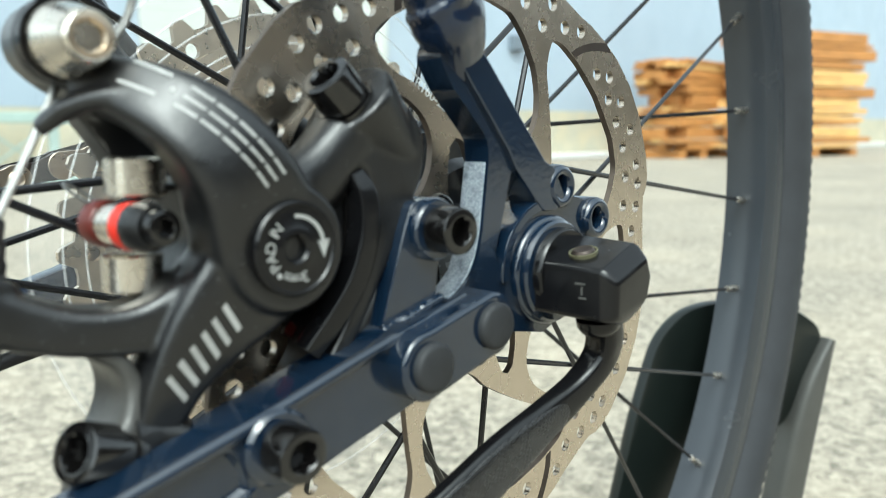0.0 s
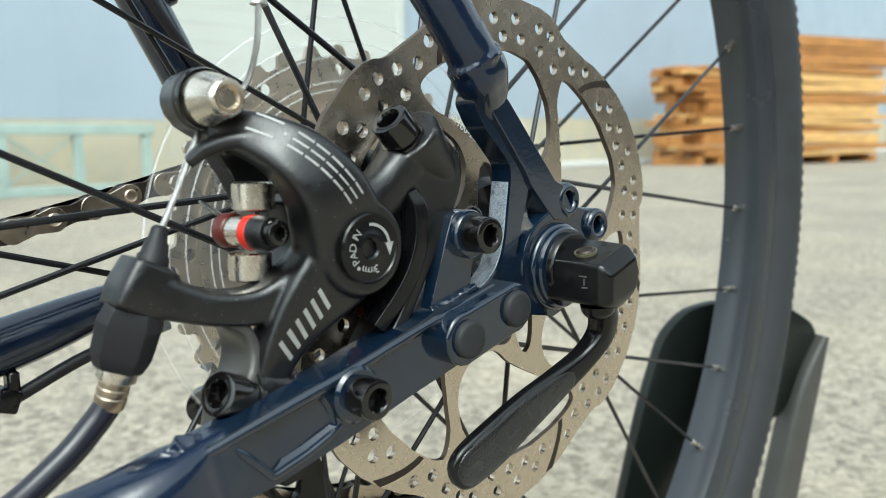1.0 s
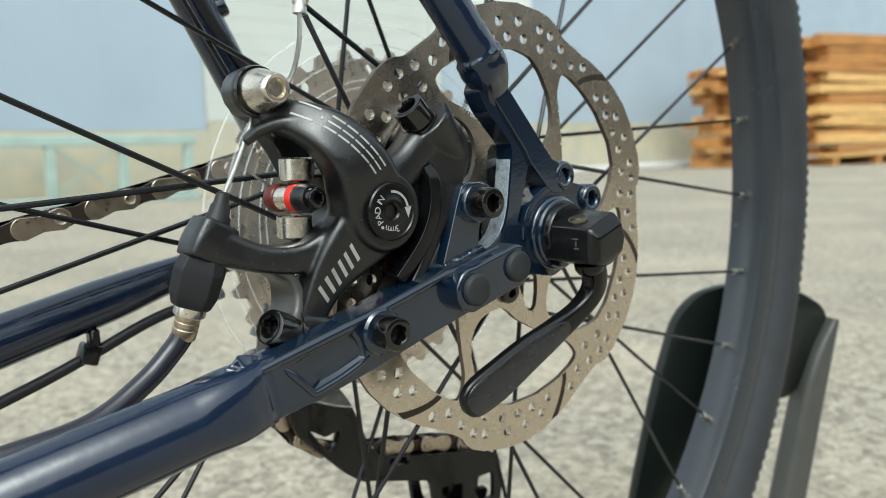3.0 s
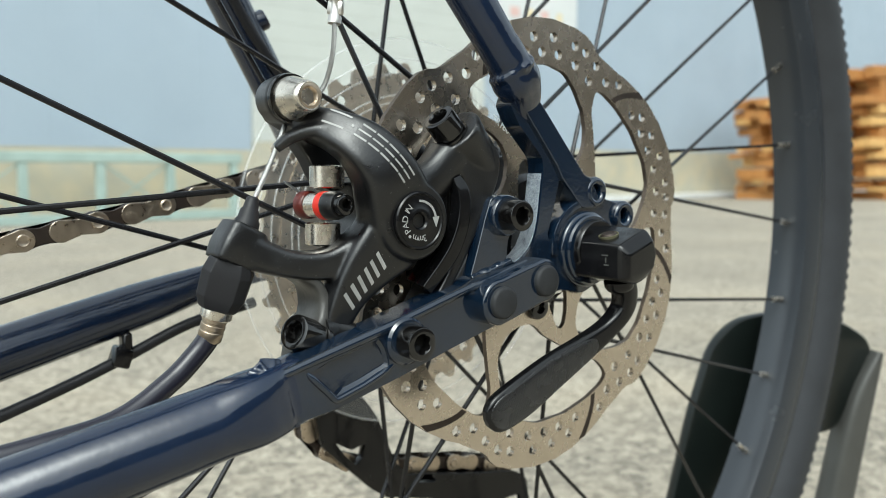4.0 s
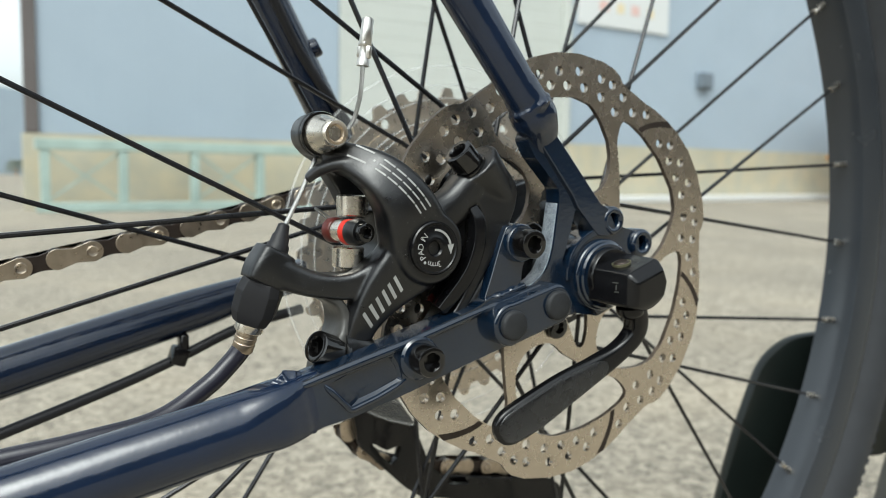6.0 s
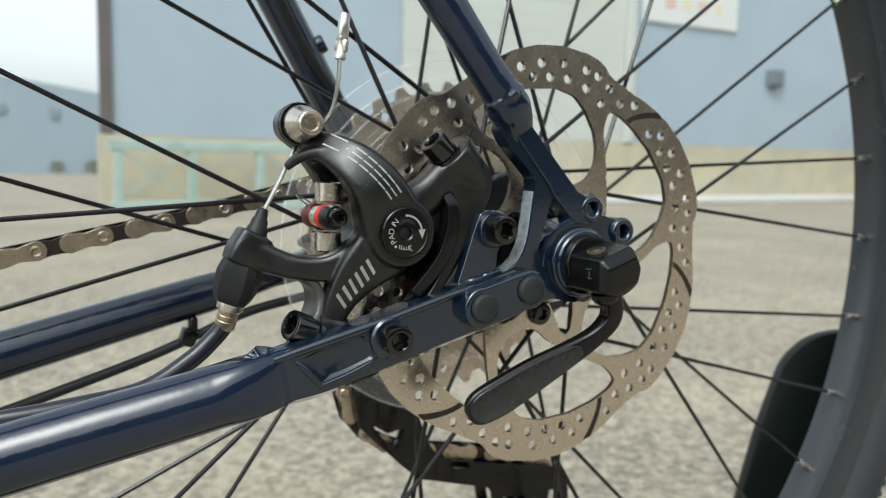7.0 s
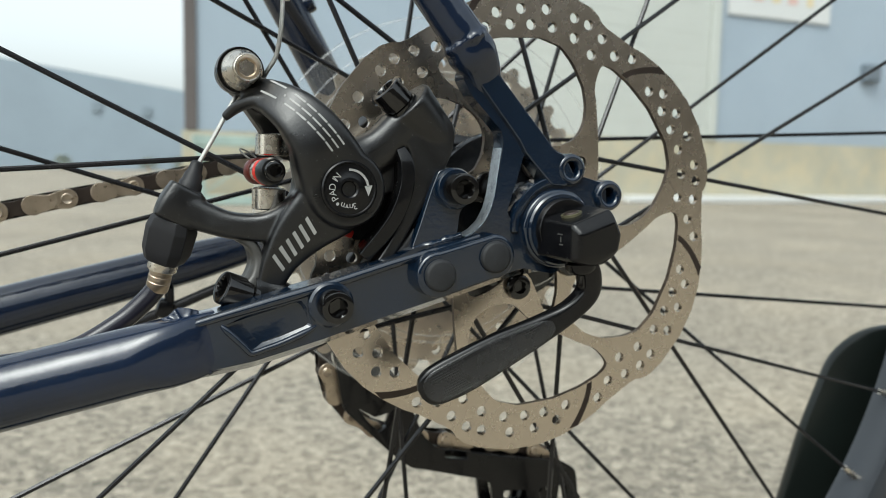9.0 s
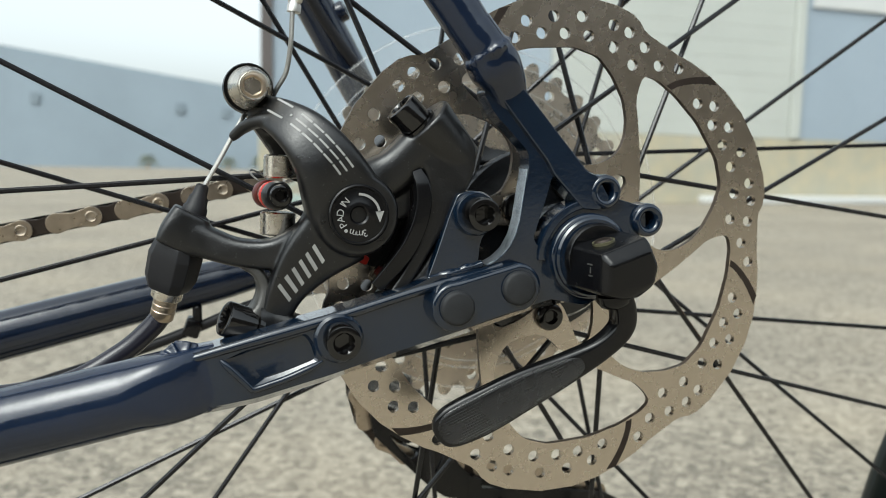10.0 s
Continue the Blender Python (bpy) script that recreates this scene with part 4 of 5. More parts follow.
def chain_run(points, parent):
    """Lays links of 12.7 mm pitch along a polyline of (x, z)."""
    dens = [np.array(p[:2]) for p in spline(points, 60)]
    pins, acc = [dens[0]], dens[0]
    for p in dens:
        while np.linalg.norm(p - acc) >= 12.7:
            acc = acc + (p - acc) / np.linalg.norm(p - acc) * 12.7
            pins.append(acc)
    for i in range(len(pins) - 1):
        a, b = pins[i], pins[i + 1]
        d = (b - a) / np.linalg.norm(b - a)
        n = np.array((-d[1], d[0]))
        out = []
        for s, c in ((-1, a), (1, b)):
            for t in np.linspace(-112, 112, 13):
                r = 4.0
                v = d * s * math.cos(radians(t)) + n * s * math.sin(radians(t))
                out.append(tuple(c + v * r))
            mid = (a + b) / 2
            out += [tuple(mid - d * s * 1.6 + n * s * 2.55), tuple(mid + d * s * 1.6 + n * s * 2.55)]
        outer = i % 2 == 0
        w0, w1 = (2.9, 4.0) if outer else (1.6, 2.7)
        mat = CHAIN_STEEL if outer else DARK_STEEL
        bm = join(plate(out, CH_Y - w1, CH_Y - w0, (), 0.25, 1), plate(out, CH_Y + w0, CH_Y + w1))
        ln = part("link", bm, mat, parent, smooth=30)
        part("pin", lathe([(0, 2.3), (0.5, 2.3), (0.9, 1.9), (0.6, 1.2), (0.7, 0)], (a[0], CH_Y - (4.0 if outer else 2.7), a[1]), (0, -1, 0), 14), CHAIN_STEEL, ln)
        part("roller", lathe([(-2.6, 3.8), (2.6, 3.8)], (a[0], CH_Y, a[1]), (0, 1, 0), 14), DARK_STEEL, ln)


chain = part("chain", lathe([(-3, 1.7), (3, 1.7)], (20, CH_Y, 40), (0, 1, 0), 12), CHAIN_STEEL, bike, "nickel plated roller chain")
chain_run([(40, 26.5), (0, 42.4), (-20, 37.9), (-40, 32.0), (-90, 18.4), (-130, 9.0), (-171, 0.2), (-300, -28), (-380, -44)], chain)

# derailleur
der = part("rear_derailleur", sweep([(-14, 124, -22, 8), (-24, 126, -40, 9), (-34, 127, -58, 9)], 16, 6, power=3), BLACK_GLOSS, bike, "black rear derailleur with a long cage")
part("pivot_bolt", socket_bolt((-44, 122, -66), (-0.5, -0.85, 0.1), 7.5, 8, 2.6, 4), BLACK_BOLT, der)
part("link_arm", plate(rounded([(-48, -62), (-30, -62), (-14, -84), (-4, -108), (4, -116), (2, -126), (-9, -124), (-18, -117), (-43, -92)], 3, 3), 90.5, 94.5, [rounded([(-36, -92), (-28, -97), (-20.5, -95.5), (-22, -102), (-25.5, -104.5), (-31, -99)], 1.2, 3)], 1.2, 2), BLACK_GLOSS, der)
cage = rounded([(-8, -114), (6, -116), (40, -124), (72, -130), (82, -136), (84, -150), (80, -176), (62, -184), (44, -178), (36, -156), (33, -136), (2, -127), (-8, -124)], 3.5, 3)
hs = [rounded([(8, -117.6), (20, -119.8), (20, -123.2), (8, -121)], 1, 2), rounded([(40, -142), (55, -144), (54, -156), (46, -158), (42, -152)], 2, 2), rounded([(60, -144), (77, -144), (77, -158), (66, -157)], 2, 2), circle(59, -168, 4.0, 14)]
part("cage_plate", plate(cage, 91, 94, hs, 0.5, 1), BLACK_GLOSS, der)
part("cage_plate", plate(cage, 109, 112, hs, 0.5, 1), BLACK_GLOSS, der)
teeth = []
for k in range(11):
    a = 2 * math.pi * k / 11
    teeth += [(59 + r * math.cos(a + d), -168 + r * math.sin(a + d)) for d, r in ((-0.2, 19.0), (-0.07, 22.6), (0.07, 22.6), (0.2, 19.0))]
jw = part("jockey_wheel", plate(teeth, CH_Y - 1.6, CH_Y + 1.6, [circle(59 + 12 * math.cos(a), -168 + 12 * math.sin(a), 3.2, 10) for a in np.linspace(0, 2 * math.pi, 6)[:-1]]), BLACK_GLOSS, der)
part("jockey_bolt", socket_bolt((59, 91, -168), (0, -1, 0), 4.4, 2.2, 1.8, 1.4), STEEL, jw, "silver jockey wheel bolt")
chain_run([(-40, -26), (-49.5, -52), (-50, -70), (-44, -90), (-24, -106), (6, -113), (40, -119.5), (62, -126), (76, -136), (80, -150)], chain)

# gear cable clipped under the right chainstay
gc = part("gear_cable", sweep([(-60, 118, -30, 2.3), (-90, 117, -36, 2.3), (-118, 117, -47, 2.3), (-150, 116, -58, 2.3), (-230, 108, -80, 2.3)], 12, 6), BLACK_RUBBER, bike)
part("cable_clip", join(block((7, 9, 8), Matrix.Translation((-118, 117, -46)) @ Matrix.Rotation(radians(20), 4, "Y"), 1.2, 2), block((4, 6, 12), Matrix.Translation((-116, 116.5, -42)), 1, 1)), BLACK_GLOSS, gc)

# ---- brake caliper ----
TOWARD = (0, -1, 0)
bm = join(
    # curved arm with the long marking, from the knob up to the cable anchor
    sweep([(-73, -12.6, 11, 12.4, 6.8), (-77.0, -14.4, 20, 10.8, 6.8), (-81.0, -15.0, 27.2, 9.0, 6.6), (-85.8, -12.6, 33.4, 7.4, 6.0), (-90.6, -7.2, 37.6, 5.8, 5.4), (-94.8, 0.4, 40.4, 4.6, 4.8), (-98.2, 8.0, 43.4, 4.6, 4.4), (-100.4, 13.0, 46.5, 5.2, 3.6)], 24, 6, power=5),
    # horn under the cable
    sweep([(-92, -8, 37.6, 2.6, 4.0), (-97.5, -3.6, 38.0, 2.0, 3.4), (-102.0, 0.3, 36.2, 1.8, 2.8), (-105.4, 2.5, 33.2, 1.4, 2.0)], 14, 6, power=3),
    lathe([(-2.0, 6.6), (6.0, 7.5), (7.4, 7.0)], (-100.9, 9.4, 47.6), (0.05, -1, 0), 32),
    # knob boss
    lathe([(-12, 12.2), (-1.2, 12.0), (0, 11.2)], (-72, -20.4, 12), TOWARD, 40),
    # leg down to the lower bolt
    sweep([(-76.2, -11.6, 7.0, 11.0, 6.8), (-84.2, -10.8, -0.6, 8.4, 6.0), (-90.2, -9.2, -9.0, 5.8, 5.4), (-93.4, -8.2, -16.4, 4.4, 4.8), (-95, -7.5, -22, 3.8, 4.4)], 24, 6, power=5),
    # arm to the cable stop
    sweep([(-84, -8.5, 3, 7, 6.5), (-94, -6.0, -0.2, 4.6, 5.8), (-104, -3.5, 0.0, 4.1, 5.8), (-112, -1.5, 2.4, 4.6, 5.8), (-119.5, 0, 5.6, 5.2, 6.0)], 24, 6, power=4.5),
    sweep([(-116.6, 0, 11.2, 5.6, 5.8), (-119.6, 0, 5.5, 6.3, 6.4), (-121.8, 0, 1.2, 5.8, 6.0)], 20, 4, power=5),
    # blade behind the horn, and the inner wall joining the arm and the stop arm
    plate(rounded([(-100, 37.5), (-86, 38), (-83, 30), (-86, 20), (-90.6, 22.5), (-94.2, 29.5)], 1.0, 2), 3.0, 10.5),
    sweep([(-82, 0, 24, 3.5, 9), (-80, 0, 12, 4, 10), (-85, 0, 2, 4, 9)], 14, 5, power=4),
)
caliper = part("brake_caliper", bm, BLACK_CAST, bike, "matte black mechanical disc brake caliper with pale markings")
cast(caliper, 0.0006, 3)
# inner half of the housing, round the pads
body = [(-56.5, 33), (-50.6, 40.5), (-45.2, 42.2), (-40.4, 37.6), (-36.4, 32.6), (-35.8, 28), (-36.8, 23.5), (-39.2, 18.3), (-43.0, 12), (-47.2, 5), (-52.6, -4), (-58, -12.5), (-63, -20.5), (-66.5, -17.5), (-58.5, -6), (-53.0, 4), (-50.6, 13), (-50.4, 19), (-51.8, 25.4), (-55.2, 26.8)]
bm = join(
    plate(rounded(body, 2.6, 3), -17.2, -2.0, (), 3.0, 3),
    # web between the knob boss and the band
    plate(rounded([(-78, 24), (-70, 24.5), (-61, 26.5), (-55.5, 25.5), (-54.0, 19), (-54.6, 11.5), (-59, 9.5), (-63, 13), (-68, 17)], 1.6, 3), -13.6, -6.0, (), 1.2, 2),
    # saddle from the knob boss across to the bolt ear
    sweep([(-76, -10, 18, 7, 7), (-69.5, -11.0, 19.4, 7.6, 6.4), (-63.5, -10.8, 22.0, 7.0, 6.0), (-58.2, -11.0, 25.6, 6.6, 6.2), (-53, -11, 31.6, 6.2, 7.0)], 20, 6, power=2.6),
    # ear under the top bolt
    lathe([(-15, 6.6), (-6, 8.0), (2.2, 9.2), (2.9, 8.6)], (-49.2, -11.6, 37.2), (-0.73, -0.08, 0.68), 36),
)
housing = part("caliper_housing", bm, BLACK_CAST, caliper)
cast(housing, 0.0006, 3)
part("slot_band", sweep([(-54.0, -15.0, 24.0, 1.6, 2.6), (-52.6, -16.4, 20, 2.2, 2.6), (-52.6, -16.8, 13.4, 2.4, 2.6), (-54.8, -16.8, 6.1, 2.4, 2.6), (-58.4, -16.2, -0.4, 2.4, 2.6), (-65.5, -14.6, -9.2, 2.0, 2.4)], 20, 8, power=9), BLACK_GLOSS, caliper, "glossy black curved band")
part("slot_band", sweep([(-54.6, -10.4, 24, 1.2, 4.0), (-54.4, -10.4, 12, 1.3, 4.0), (-58.4, -10.0, 1, 1.4, 4.0), (-65, -9.0, -8, 1.2, 4.0)], 12, 8, power=4), BLACK_BOLT, caliper)
# far side of the housing, beyond the disc
bm = join(
    sweep([(-58, 11, 36, 6, 6), (-46, 12, 24, 7, 7), (-44, 12, 8, 7, 7), (-52, 12, -8, 7, 6), (-62, 11, -18, 5, 5)], 16, 6, power=3.4),
    lathe([(-9, 17), (4, 17), (8, 13), (9, 6)], (-66, 10, 10), (0, 1, 0), 36),
)
far_half = part("caliper_housing", bm, BLACK_CAST, caliper)
cast(far_half, 0.0008, 4)
top_axis = (-0.73, -0.08, 0.68)
tb = Vector((-51.4, -12.6, 36.5))
part("mount_bolt", socket_bolt(tb + Vector(top_axis) * 2.6, top_axis, 5.1, 7.4, 2.7, 4.5, 4, 5.9), BLACK_BOLT, caliper, "black socket-head bolt with a washer")
low_axis = (-0.885, -0.27, 0.38)
lb = Vector((-100.9, -9.4, -21.0))
part("mount_bolt", socket_bolt(lb, low_axis, 5.1, 8.6, 2.7, 4.5, 1.6, 5.9), BLACK_BOLT, caliper, "black socket-head bolt with a washer")
part("lower_lug", sweep([(-98.6, -8, -20.4, 5.6, 6), (-94, -8, -20.5, 5.0, 5.5), (-88, -10, -21.0, 3.0, 4.6)], 16, 6, power=3.4), BLACK_CAST, caliper)
bracket = part("mount_bracket", sweep([(-64, -11, -18.5, 2.4, 5), (-57, -10.5, -13.5, 4, 5.5), (-49, -10, -7, 5, 6), (-42, -12, 4, 5, 5), (-39, -14, 12, 6, 4)], 18, 7, power=3.6), BLACK_CAST, caliper, "dark adapter bracket under the caliper")
part("bracket_face", sweep([(-103, -1.5, -3.0, 1.6, 6.5), (-98.6, -2.0, -6.0, 1.8, 7.4), (-97.0, -2.5, -11.2, 2.0, 7.8), (-98.4, -4.0, -16.6, 2.6, 7.8), (-102, -6.0, -21.6, 3.6, 7.6), (-104, -7.0, -28, 4.0, 7.4)], 20, 7, power=4), MATTE_ALU, caliper, "bare pale metal face of the bracket")
# adjuster knob
knob = part("pad_knob", lathe([(-3, 8.6), (0.9, 8.6), (1.3, 8.2), (1.3, 7.9), (0.9, 7.6), (0.9, 4.1), (1.1, 3.8), (1.1, 2.7), (0.6, 2.2), (-11, 2.1)], (-72, -20.9, 12), TOWARD, 56), BLACK_GLOSS, caliper, "round black pad adjuster with white lettering")


def flat_text(text, size, m):
    cu = bpy.data.curves.new("tmp_text", "FONT")
    cu.body, cu.size, cu.align_x, cu.align_y, cu.extrude = text, size, "CENTER", "CENTER", 0.04
    ob = bpy.data.objects.new("tmp_text", cu)
    scene.collection.objects.link(ob)
    bpy.context.view_layer.update()
    me = bpy.data.meshes.new_from_object(ob.evaluated_get(bpy.context.evaluated_depsgraph_get()))
    bm = bmesh.new()
    bm.from_mesh(me)
    bm.transform(m)
    bpy.data.objects.remove(ob)
    bpy.data.curves.remove(cu)
    bpy.data.meshes.remove(me)
    return bm


FACE = Matrix(((1, 0, 0, 0), (0, 0, -1, 0), (0, 1, 0, 0), (0, 0, 0, 1)))  # lays the text's plane upright, facing the camera's side
glyphs = []
for ch, a in (("3", -72), ("m", -89), ("m", -110), ("P", -148), ("A", -167), ("D", 173), ("I", 149), ("N", 137)):
    r = 5.25
    at = (-72 + r * math.cos(radians(a)), -21.9, 12 + r * math.sin(radians(a)))
    glyphs.append(flat_text(ch, 2.9, Matrix.Translation(at) @ FACE @ Matrix.Rotation(radians(a - 90), 4, "Z")))
glyphs.append(plate(circle(-72 + 5.8 * math.cos(radians(-130)), 12 + 5.8 * math.sin(radians(-130)), 0.5, 12), -21.94, -21.8))
arc = [(-72 + 6.2 * math.cos(radians(a)), 12 + 6.2 * math.sin(radians(a))) for a in range(92, 2, -6)] + [(-72 + 5.5 * math.cos(radians(a)), 12 + 5.5 * math.sin(radians(a))) for a in range(8, 98, 6)]
glyphs.append(plate(arc, -21.94, -21.8))
glyphs.append(plate([(-72 + 7.1, 13.2), (-72 + 4.6, 13.0), (-72 + 5.9, 9.9)], -21.94, -21.8))
part("lettering", join(*glyphs), DECAL, knob, "white lettering reading 3mm PAD IN with an arrow", smooth=0)

ta = math.atan2(37.8 - 45.1, -14.2 + 26.3)
part("rotor_text", flat_text("TR160-22", 3.5, Matrix.Translation((-19.2, -1.0, 41.6)) @ FACE @ Matrix.Rotation(ta, 4, "Z")), SIGN_WHITE, rotor, "faint etched size marking", smooth=0)

# markings that follow the cast surface
bpy.context.view_layer.update()
dg = bpy.context.evaluated_depsgraph_get()
skin = caliper.evaluated_get(dg)
skin_inv = caliper.matrix_world.inverted()


def on_skin(x, z, lift=0.12):
    p = MM @ Vector((x, -60, z))
    hit, place, normal, _ = skin.ray_cast(skin_inv @ p, Vector((0, 1, 0)))
    if not hit:
        return None
    q = MM.inverted() @ place
    return q + normal * lift


def decal(quads, name, label):
    bm = bmesh.new()
    for q in quads:
        a, b, c, d = (Vector(v) for v in q)
        n = 5
        grid = []
        for i in range(n + 1):
            row = []
            for j in range(2):
                l, r = a.lerp(b, i / n), d.lerp(c, i / n)
                p = l.lerp(r, j)
                s = on_skin(p.x, p.y)
                row.append(s)
            grid.append(row)
        for i in range(n):
            f = [grid[i][0], grid[i + 1][0], grid[i + 1][1], grid[i][1]]
            if all(v is not None for v in f):
                bm.faces.new([bm.verts.new(v) for v in f])
    return part(name, bm, DECAL, caliper, label, smooth=0)


def along(path, t):
    p = np.array(path, float)
    s = np.concatenate([[0], np.cumsum(np.linalg.norm(np.diff(p, axis=0), axis=1))])
    u = t * s[-1]
    i = min(int(np.searchsorted(s, u, side="right")) - 1, len(p) - 2)
    f = (u - s[i]) / (s[i + 1] - s[i])
    q = p[i] + (p[i + 1] - p[i]) * f
    d = (p[min(i + 1, len(p) - 1)] - p[i])
    d = d / np.linalg.norm(d)
    return q, d


def mark(path, strokes, height):
    """strokes: quads in (along 0..1, across -0.5..0.5)."""
    out = []
    for q in strokes:
        quad = []
        for u, v in q:
            p, d = along(path, u)
            nrm = np.array((-d[1], d[0]))
            quad.append(tuple(p + nrm * v * height))
        out.append(quad)
    return out


SP = [(-75.0, 23.6), (-78.6, 28.2), (-82.8, 32.8), (-87.0, 36.8), (-91.0, 40.2), (-94.8, 42.8)]
def bar(u0, u1, v0, v1, slant=0.022):
    return [(u0 + slant * v1, v1), (u1 + slant * v1, v1), (u1 + slant * v0, v0), (u0 + slant * v0, v0)]


for i in range(5):
    u, e = 0.03 + 0.144 * i, 0.03 + 0.144 * i + 0.126
    piece = [bar(u, e, 0.37, 0.5), bar(u, e, -0.06, 0.06), bar(u, e, -0.5, -0.37)]
    decal(mark(SP, piece, 4.7), "brand_mark", "pale grey brand marking as plain bars")
decal(mark(SP, [[(0.775, 0.07), (0.795, 0.07), (0.795, -0.07), (0.775, -0.07)]], 5.4), "brand_mark", "")
decal(mark(SP, [bar(0.83, 0.985, 0.37, 0.5), bar(0.83, 0.985, -0.5, -0.37)], 4.9), "brand_mark", "pale grey brand marking as plain bars")
TP = [(-93.2, -12.4), (-89.4, -7.2), (-81.8, 1.8)]
for u in (0.03, 0.20, 0.36, 0.52, 0.67, 0.83):
    decal(mark(TP, [[(u + 0.11, 0.5), (u + 0.175, 0.5), (u + 0.075, -0.5), (u + 0.01, -0.5)]], 5.4), "brand_mark", "pale grey brand marking as plain bars")

# cable anchor, cable, end cap
anchor = part("anchor_bolt", lathe([(-1, 7.0), (0.4, 7.3), (1.2, 7.0), (1.2, 3)], (-100.7, 1.9, 47.6), TOWARD, 40), BLACK_BOLT, caliper, "black washer under the anchor bolt")
part("bolt_head", lathe([(-1.5, 6.2), (0.2, 6.4), (1.0, 6.3), (6.6, 4.75), (8.2, 4.3), (8.6, 3.9), (8.55, 3.5), (8.0, 3.3), (7.6, 3.1)], (-100.4, 0.6, 47.6), (0.08, -1, 0), 44), STEEL, anchor, "shiny tapered stainless anchor bolt")
part("bolt_socket", socket_bolt((-100.2, -4.6, 47.6), (0.08, -1, 0), 3.7, 3.4, 2.3, 2.8, chamfer=0.3), BRONZE, anchor, "bronze tinted hexagonal socket")
run = spline([(-114.2, 0.4, 17.5), (-108, 1.6, 28.5), (-103.4, 3.0, 37), (-100.2, 4.6, 41.6), (-94.6, 5.0, 44.4), (-92.0, 2.6, 48.6), (-89.8, 0.4, 53.0), (-88.8, -2.2, 61), (-88.4, -3.0, 70)], 14)
cable = part("cable", sweep([(*p, 0.68) for p in run], 8, 1, smooth=False), CABLE_STEEL, caliper, "bare twisted steel brake cable")
for k in range(8):
    pts, turn = [], 2 * math.pi * k / 8
    for i, p in enumerate(run):
        d = Vector(run[min(i + 1, len(run) - 1)] - run[max(i - 1, 0)]).normalized()
        u = Vector((0, 1, 0))
        u = (u - d * u.dot(d)).normalized()
        w = d.cross(u)
        if i:
            turn += (Vector(run[i]) - Vector(run[i - 1])).length * 0.9
        pts.append((*(Vector(p) + (u * math.cos(turn) + w * math.sin(turn)) * 0.52), 0.23))
    part("strand", sweep(pts, 6, 1, smooth=False), CABLE_STEEL, cable)
part("cable_end_cap", join(lathe([(0, 1.2), (0.2, 2.0), (2.2, 2.0), (3.0, 1.5), (6.2, 1.5), (7.2, 2.0), (15.0, 1.9), (15.6, 1.5), (15.6, 0)], (-88.0, -2.0, 69.4), (0.12, 0.0, 0.99), 20), block((2.0, 5.0, 4.2), Matrix.Translation((-87.4, -2.0, 74.2)) @ Matrix.Rotation(radians(35), 4, "Z") @ Matrix.Rotation(radians(8), 4, "X"), 0.7, 2), block((3.6, 3.2, 1.6), Matrix.Translation((-87.2, -2.0, 76.6)) @ Matrix.Rotation(radians(20), 4, "Z"), 0.6, 2)), ALU, caliper, "crimped aluminium cable end cap")
# rubber boot and barrel adjuster
part("boot", lathe([(0, 4.6), (1.6, 4.6), (2.2, 3.6), (4.0, 3.5), (4.6, 3.0), (7.0, 2.7), (7.6, 2.2), (10.5, 1.8), (11, 1.2)], (-117.0, 0.2, 9.0), (0.3, 0.02, 0.95), 28), BLACK_RUBBER, caliper, "stepped black rubber cable boot")
ax = Vector((-0.22, 0.22, -0.95))
st = Vector((-120.6, 0.2, 2.6))
bm = bmesh.new()
face = Vector((-0.5, -0.87, 0))
face = (face - ax * face.dot(ax)).normalized()
over = ax.cross(face).normalized()
rings = []
for d, w in ((-0.4, 5.2), (0.4, 5.9), (4.0, 6.8), (11.0, 6.5), (14.2, 5.4), (14.8, 4.8)):
    c = 0.60 * w
    rings.append([bm.verts.new(st + ax * d + face * a * 0.92 + over * b) for a, b in ((w, -c), (w, c), (c, w), (-c, w), (-w, c), (-w, -c), (-c, -w), (c, -w))])
for p, q in zip(rings, rings[1:]):
    for k in range(8):
        bm.faces.new((p[k], p[(k + 1) % 8], q[(k + 1) % 8], q[k]))
bm.faces.new(rings[0])
bm.faces.new(rings[-1])
bmesh.ops.recalc_face_normals(bm, faces=bm.faces)
bmesh.ops.bevel(bm, geom=[e for e in bm.edges if e.calc_face_angle(0) > 0.3], offset=0.35, segments=2, profile=0.5, affect="EDGES", clamp_overlap=True)
barrel = crisp(part("barrel_adjuster", bm, BLACK_RUBBER, caliper, "faceted black barrel adjuster", smooth=30))
part("ferrule", lathe([(14.0, 4.3), (15.0, 4.5), (17.2, 4.5), (17.7, 4.0)], st, ax, 32), STEEL, barrel, "silver ring at the foot of the adjuster")
part("ferrule", lathe([(17.4, 3.5), (18.6, 3.5), (18.8, 3.3), (19.3, 3.3), (19.5, 3.5), (20.6, 3.5), (20.8, 3.3), (21.3, 3.3), (21.5, 3.5), (24.0, 3.4), (24.4, 3.15)], st, ax, 28), BRONZE, barrel, "champagne coloured cable ferrule")
e = st + ax * 23.0
part("cable_housing", sweep([(*e, 3.1), (-129.2, 5.6, -23.6, 3.1), (-137.5, 5.0, -30.6, 3.1), (-152.6, 3.0, -38.2, 3.1), (-175, 1, -40.8, 3.1), (-215, 5, -46, 3.1), (-300, 14, -64, 3.1)], 20, 8), HOUSING, caliper, "black brake cable housing")
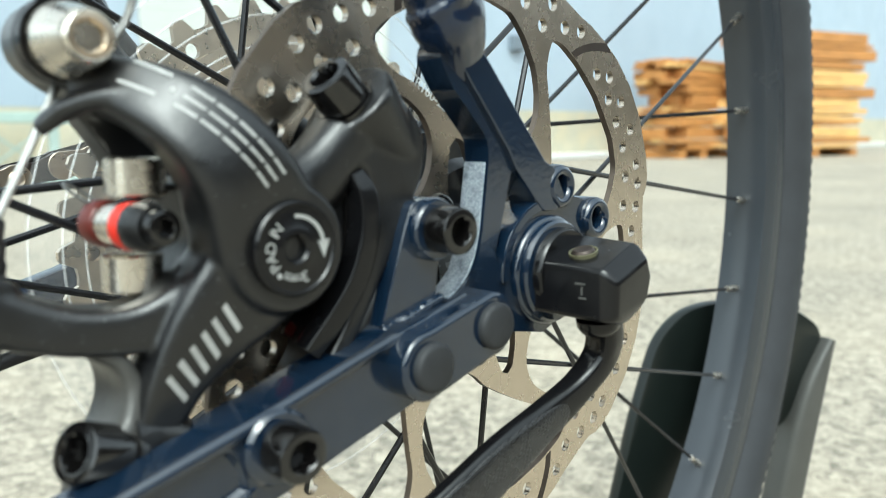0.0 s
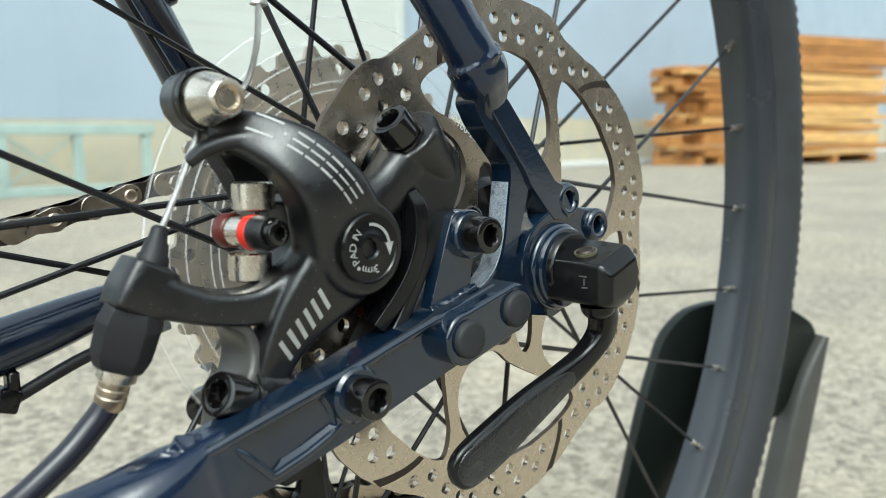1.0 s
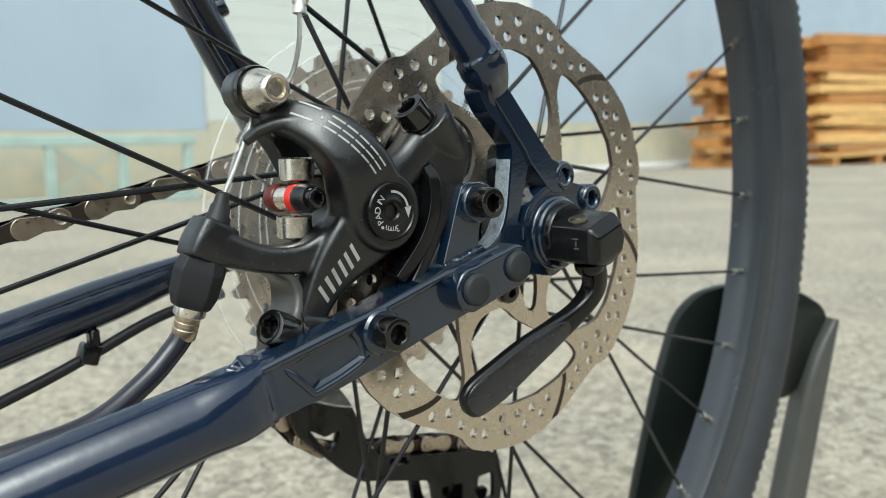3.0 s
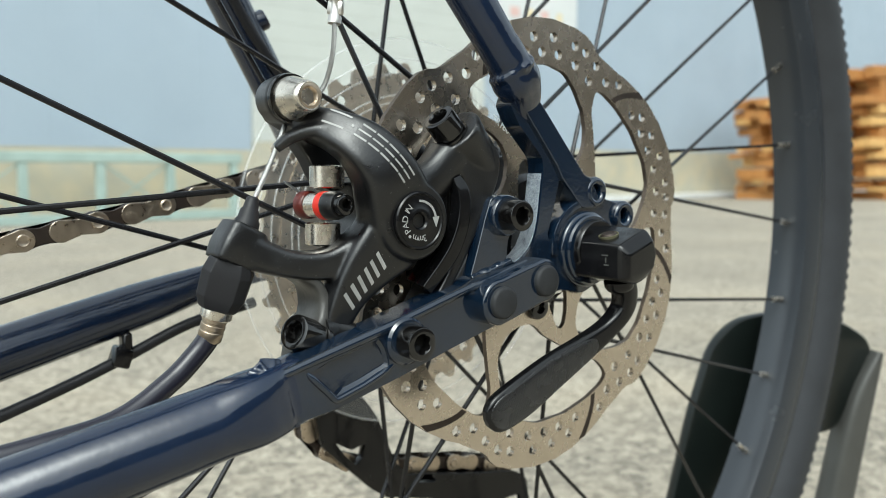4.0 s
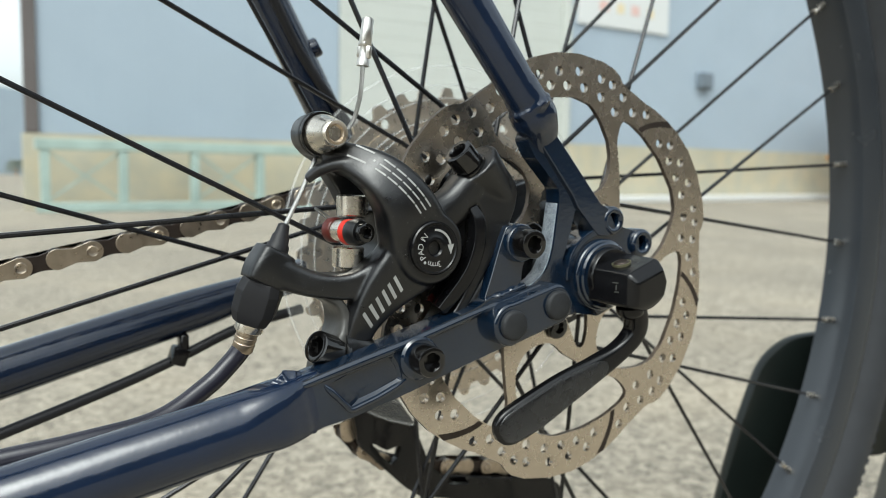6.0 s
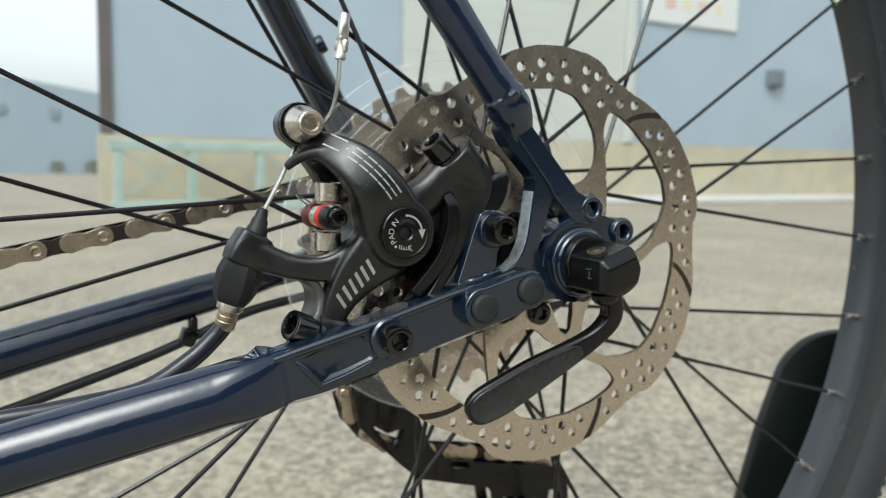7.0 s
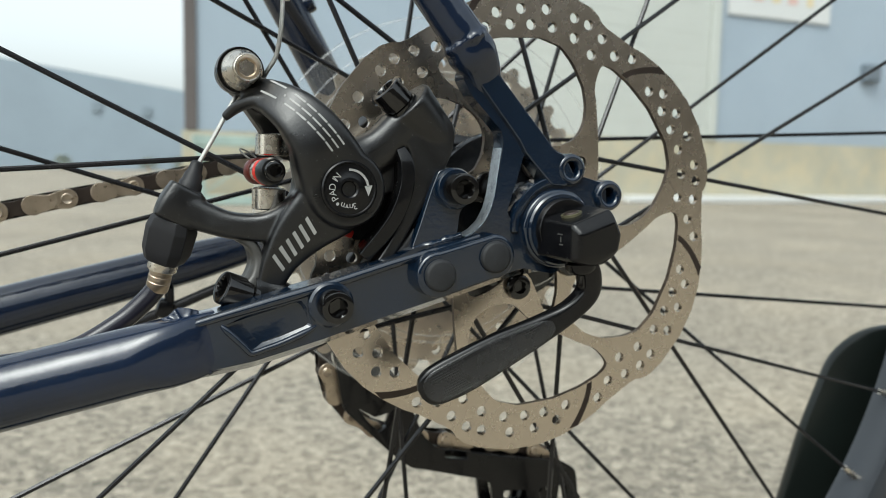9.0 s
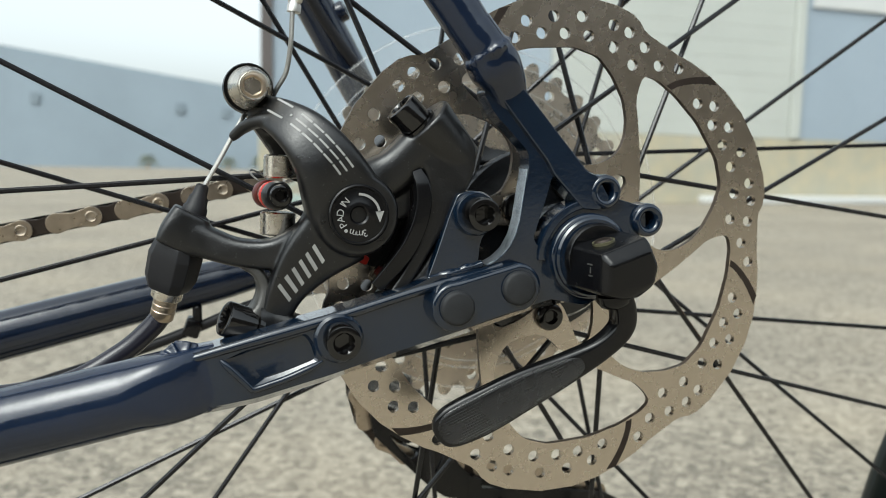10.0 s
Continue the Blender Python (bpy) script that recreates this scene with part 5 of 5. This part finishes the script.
# rollers and the red stop
part("roller", lathe([(0, 4.6), (0.4, 5.2), (6.4, 5.2), (6.8, 4.6), (6.8, 1)], (-91.6, -2.2, 21.6), (0.02, 0, 1), 40), STEEL, caliper, "shiny steel roller")
part("roller", lathe([(0, 4.6), (0.4, 5.2), (6.4, 5.2), (6.8, 4.6), (6.8, 1)], (-92.6, -1.0, 4.8), (0.02, 0, 1), 40), STEEL, caliper, "shiny steel roller")
STOP = (0.14, -0.98, 0.05)
part("stop_ring", lathe([(0, 3.4), (0.8, 4.2), (3.8, 4.2), (4.4, 3.7), (4.4, 0)], (-95.6, 5.4, 16.6), STOP, 36), DARK_RED, caliper, "dark red stop disc")
part("stop_collar", lathe([(0, 3.6), (8, 3.6)], (-95.1, 2.4, 16.6), STOP, 36), STEEL, caliper, "shiny steel collar")
part("stop_ring", lathe([(0, 3.7), (0.5, 4.2), (3.0, 4.2), (3.5, 3.8), (3.5, 2), (0, 2)], (-94.3, -4.4, 16.6), STOP, 36, True), RED, caliper, "red plastic stop ring")
part("stop_boss", lathe([(0, 4.2), (3.4, 4.2), (5.0, 3.6), (5.0, 3.0)], (-93.8, -7.6, 16.7), STOP, 30), BLACK_CAST, caliper, "rounded black stop boss")
part("stop_bolt", socket_bolt((-93.1, -12.4, 16.9), (0.14, -0.98, 0.05), 3.1, 2.8, 1.5, 2.0), BLACK_BOLT, caliper)
part("return_spring", lathe([(0.4, 3.6), (0.7, 3.9), (1.0, 3.6), (0.7, 3.3)], (-97.4, 8.2, 21.0), (0.5, -0.3, 0.8), 24, True), CABLE_STEEL, caliper, "thin bright spring coil")
part("pad_tab", block((5.0, 1.6, 2.8), Matrix.Translation((-67.5, -1.8, -2.6)) @ Matrix.Rotation(radians(25), 4, "Y"), 0.7, 2), RED, caliper, "red brake pad tab")


# ---- dark stand behind the wheel ----
def stand():
    t = thing("wheel_stand", "dark panel stand with a rounded top and splayed leg", "stand", (0.32, 0.09, 0))
    place = Matrix.Translation((0.277, 0.106, 0)) @ Matrix.Rotation(radians(-21), 4, "Z")
    out = rounded([(-0.064, 0.0), (-0.035, 0.145), (-0.019, 0.212), (-0.003, 0.260), (0.016, 0.276), (0.042, 0.280), (0.108, 0.270), (0.131, 0.256), (0.137, 0.244), (0.122, 0.215), (0.104, 0.187), (0.060, 0.187), (0.040, 0.0)], 0.012, 4)
    part("panel", plate(out, -0.004, 0.006, (), 0.003, 2), DARK_PANEL, t, "", place)
    part("leg", sweep([(0.137, -0.002, 0.246, 0.003, 0.010), (0.126, -0.002, 0.215, 0.009, 0.010), (0.117, -0.002, 0.18, 0.011, 0.010), (0.101, -0.002, 0.105, 0.012, 0.010), (0.078, -0.002, 0.0, 0.012, 0.010)], 16, 6, power=4), GREY_METAL, t, "weathered grey splayed leg", place)


stand()
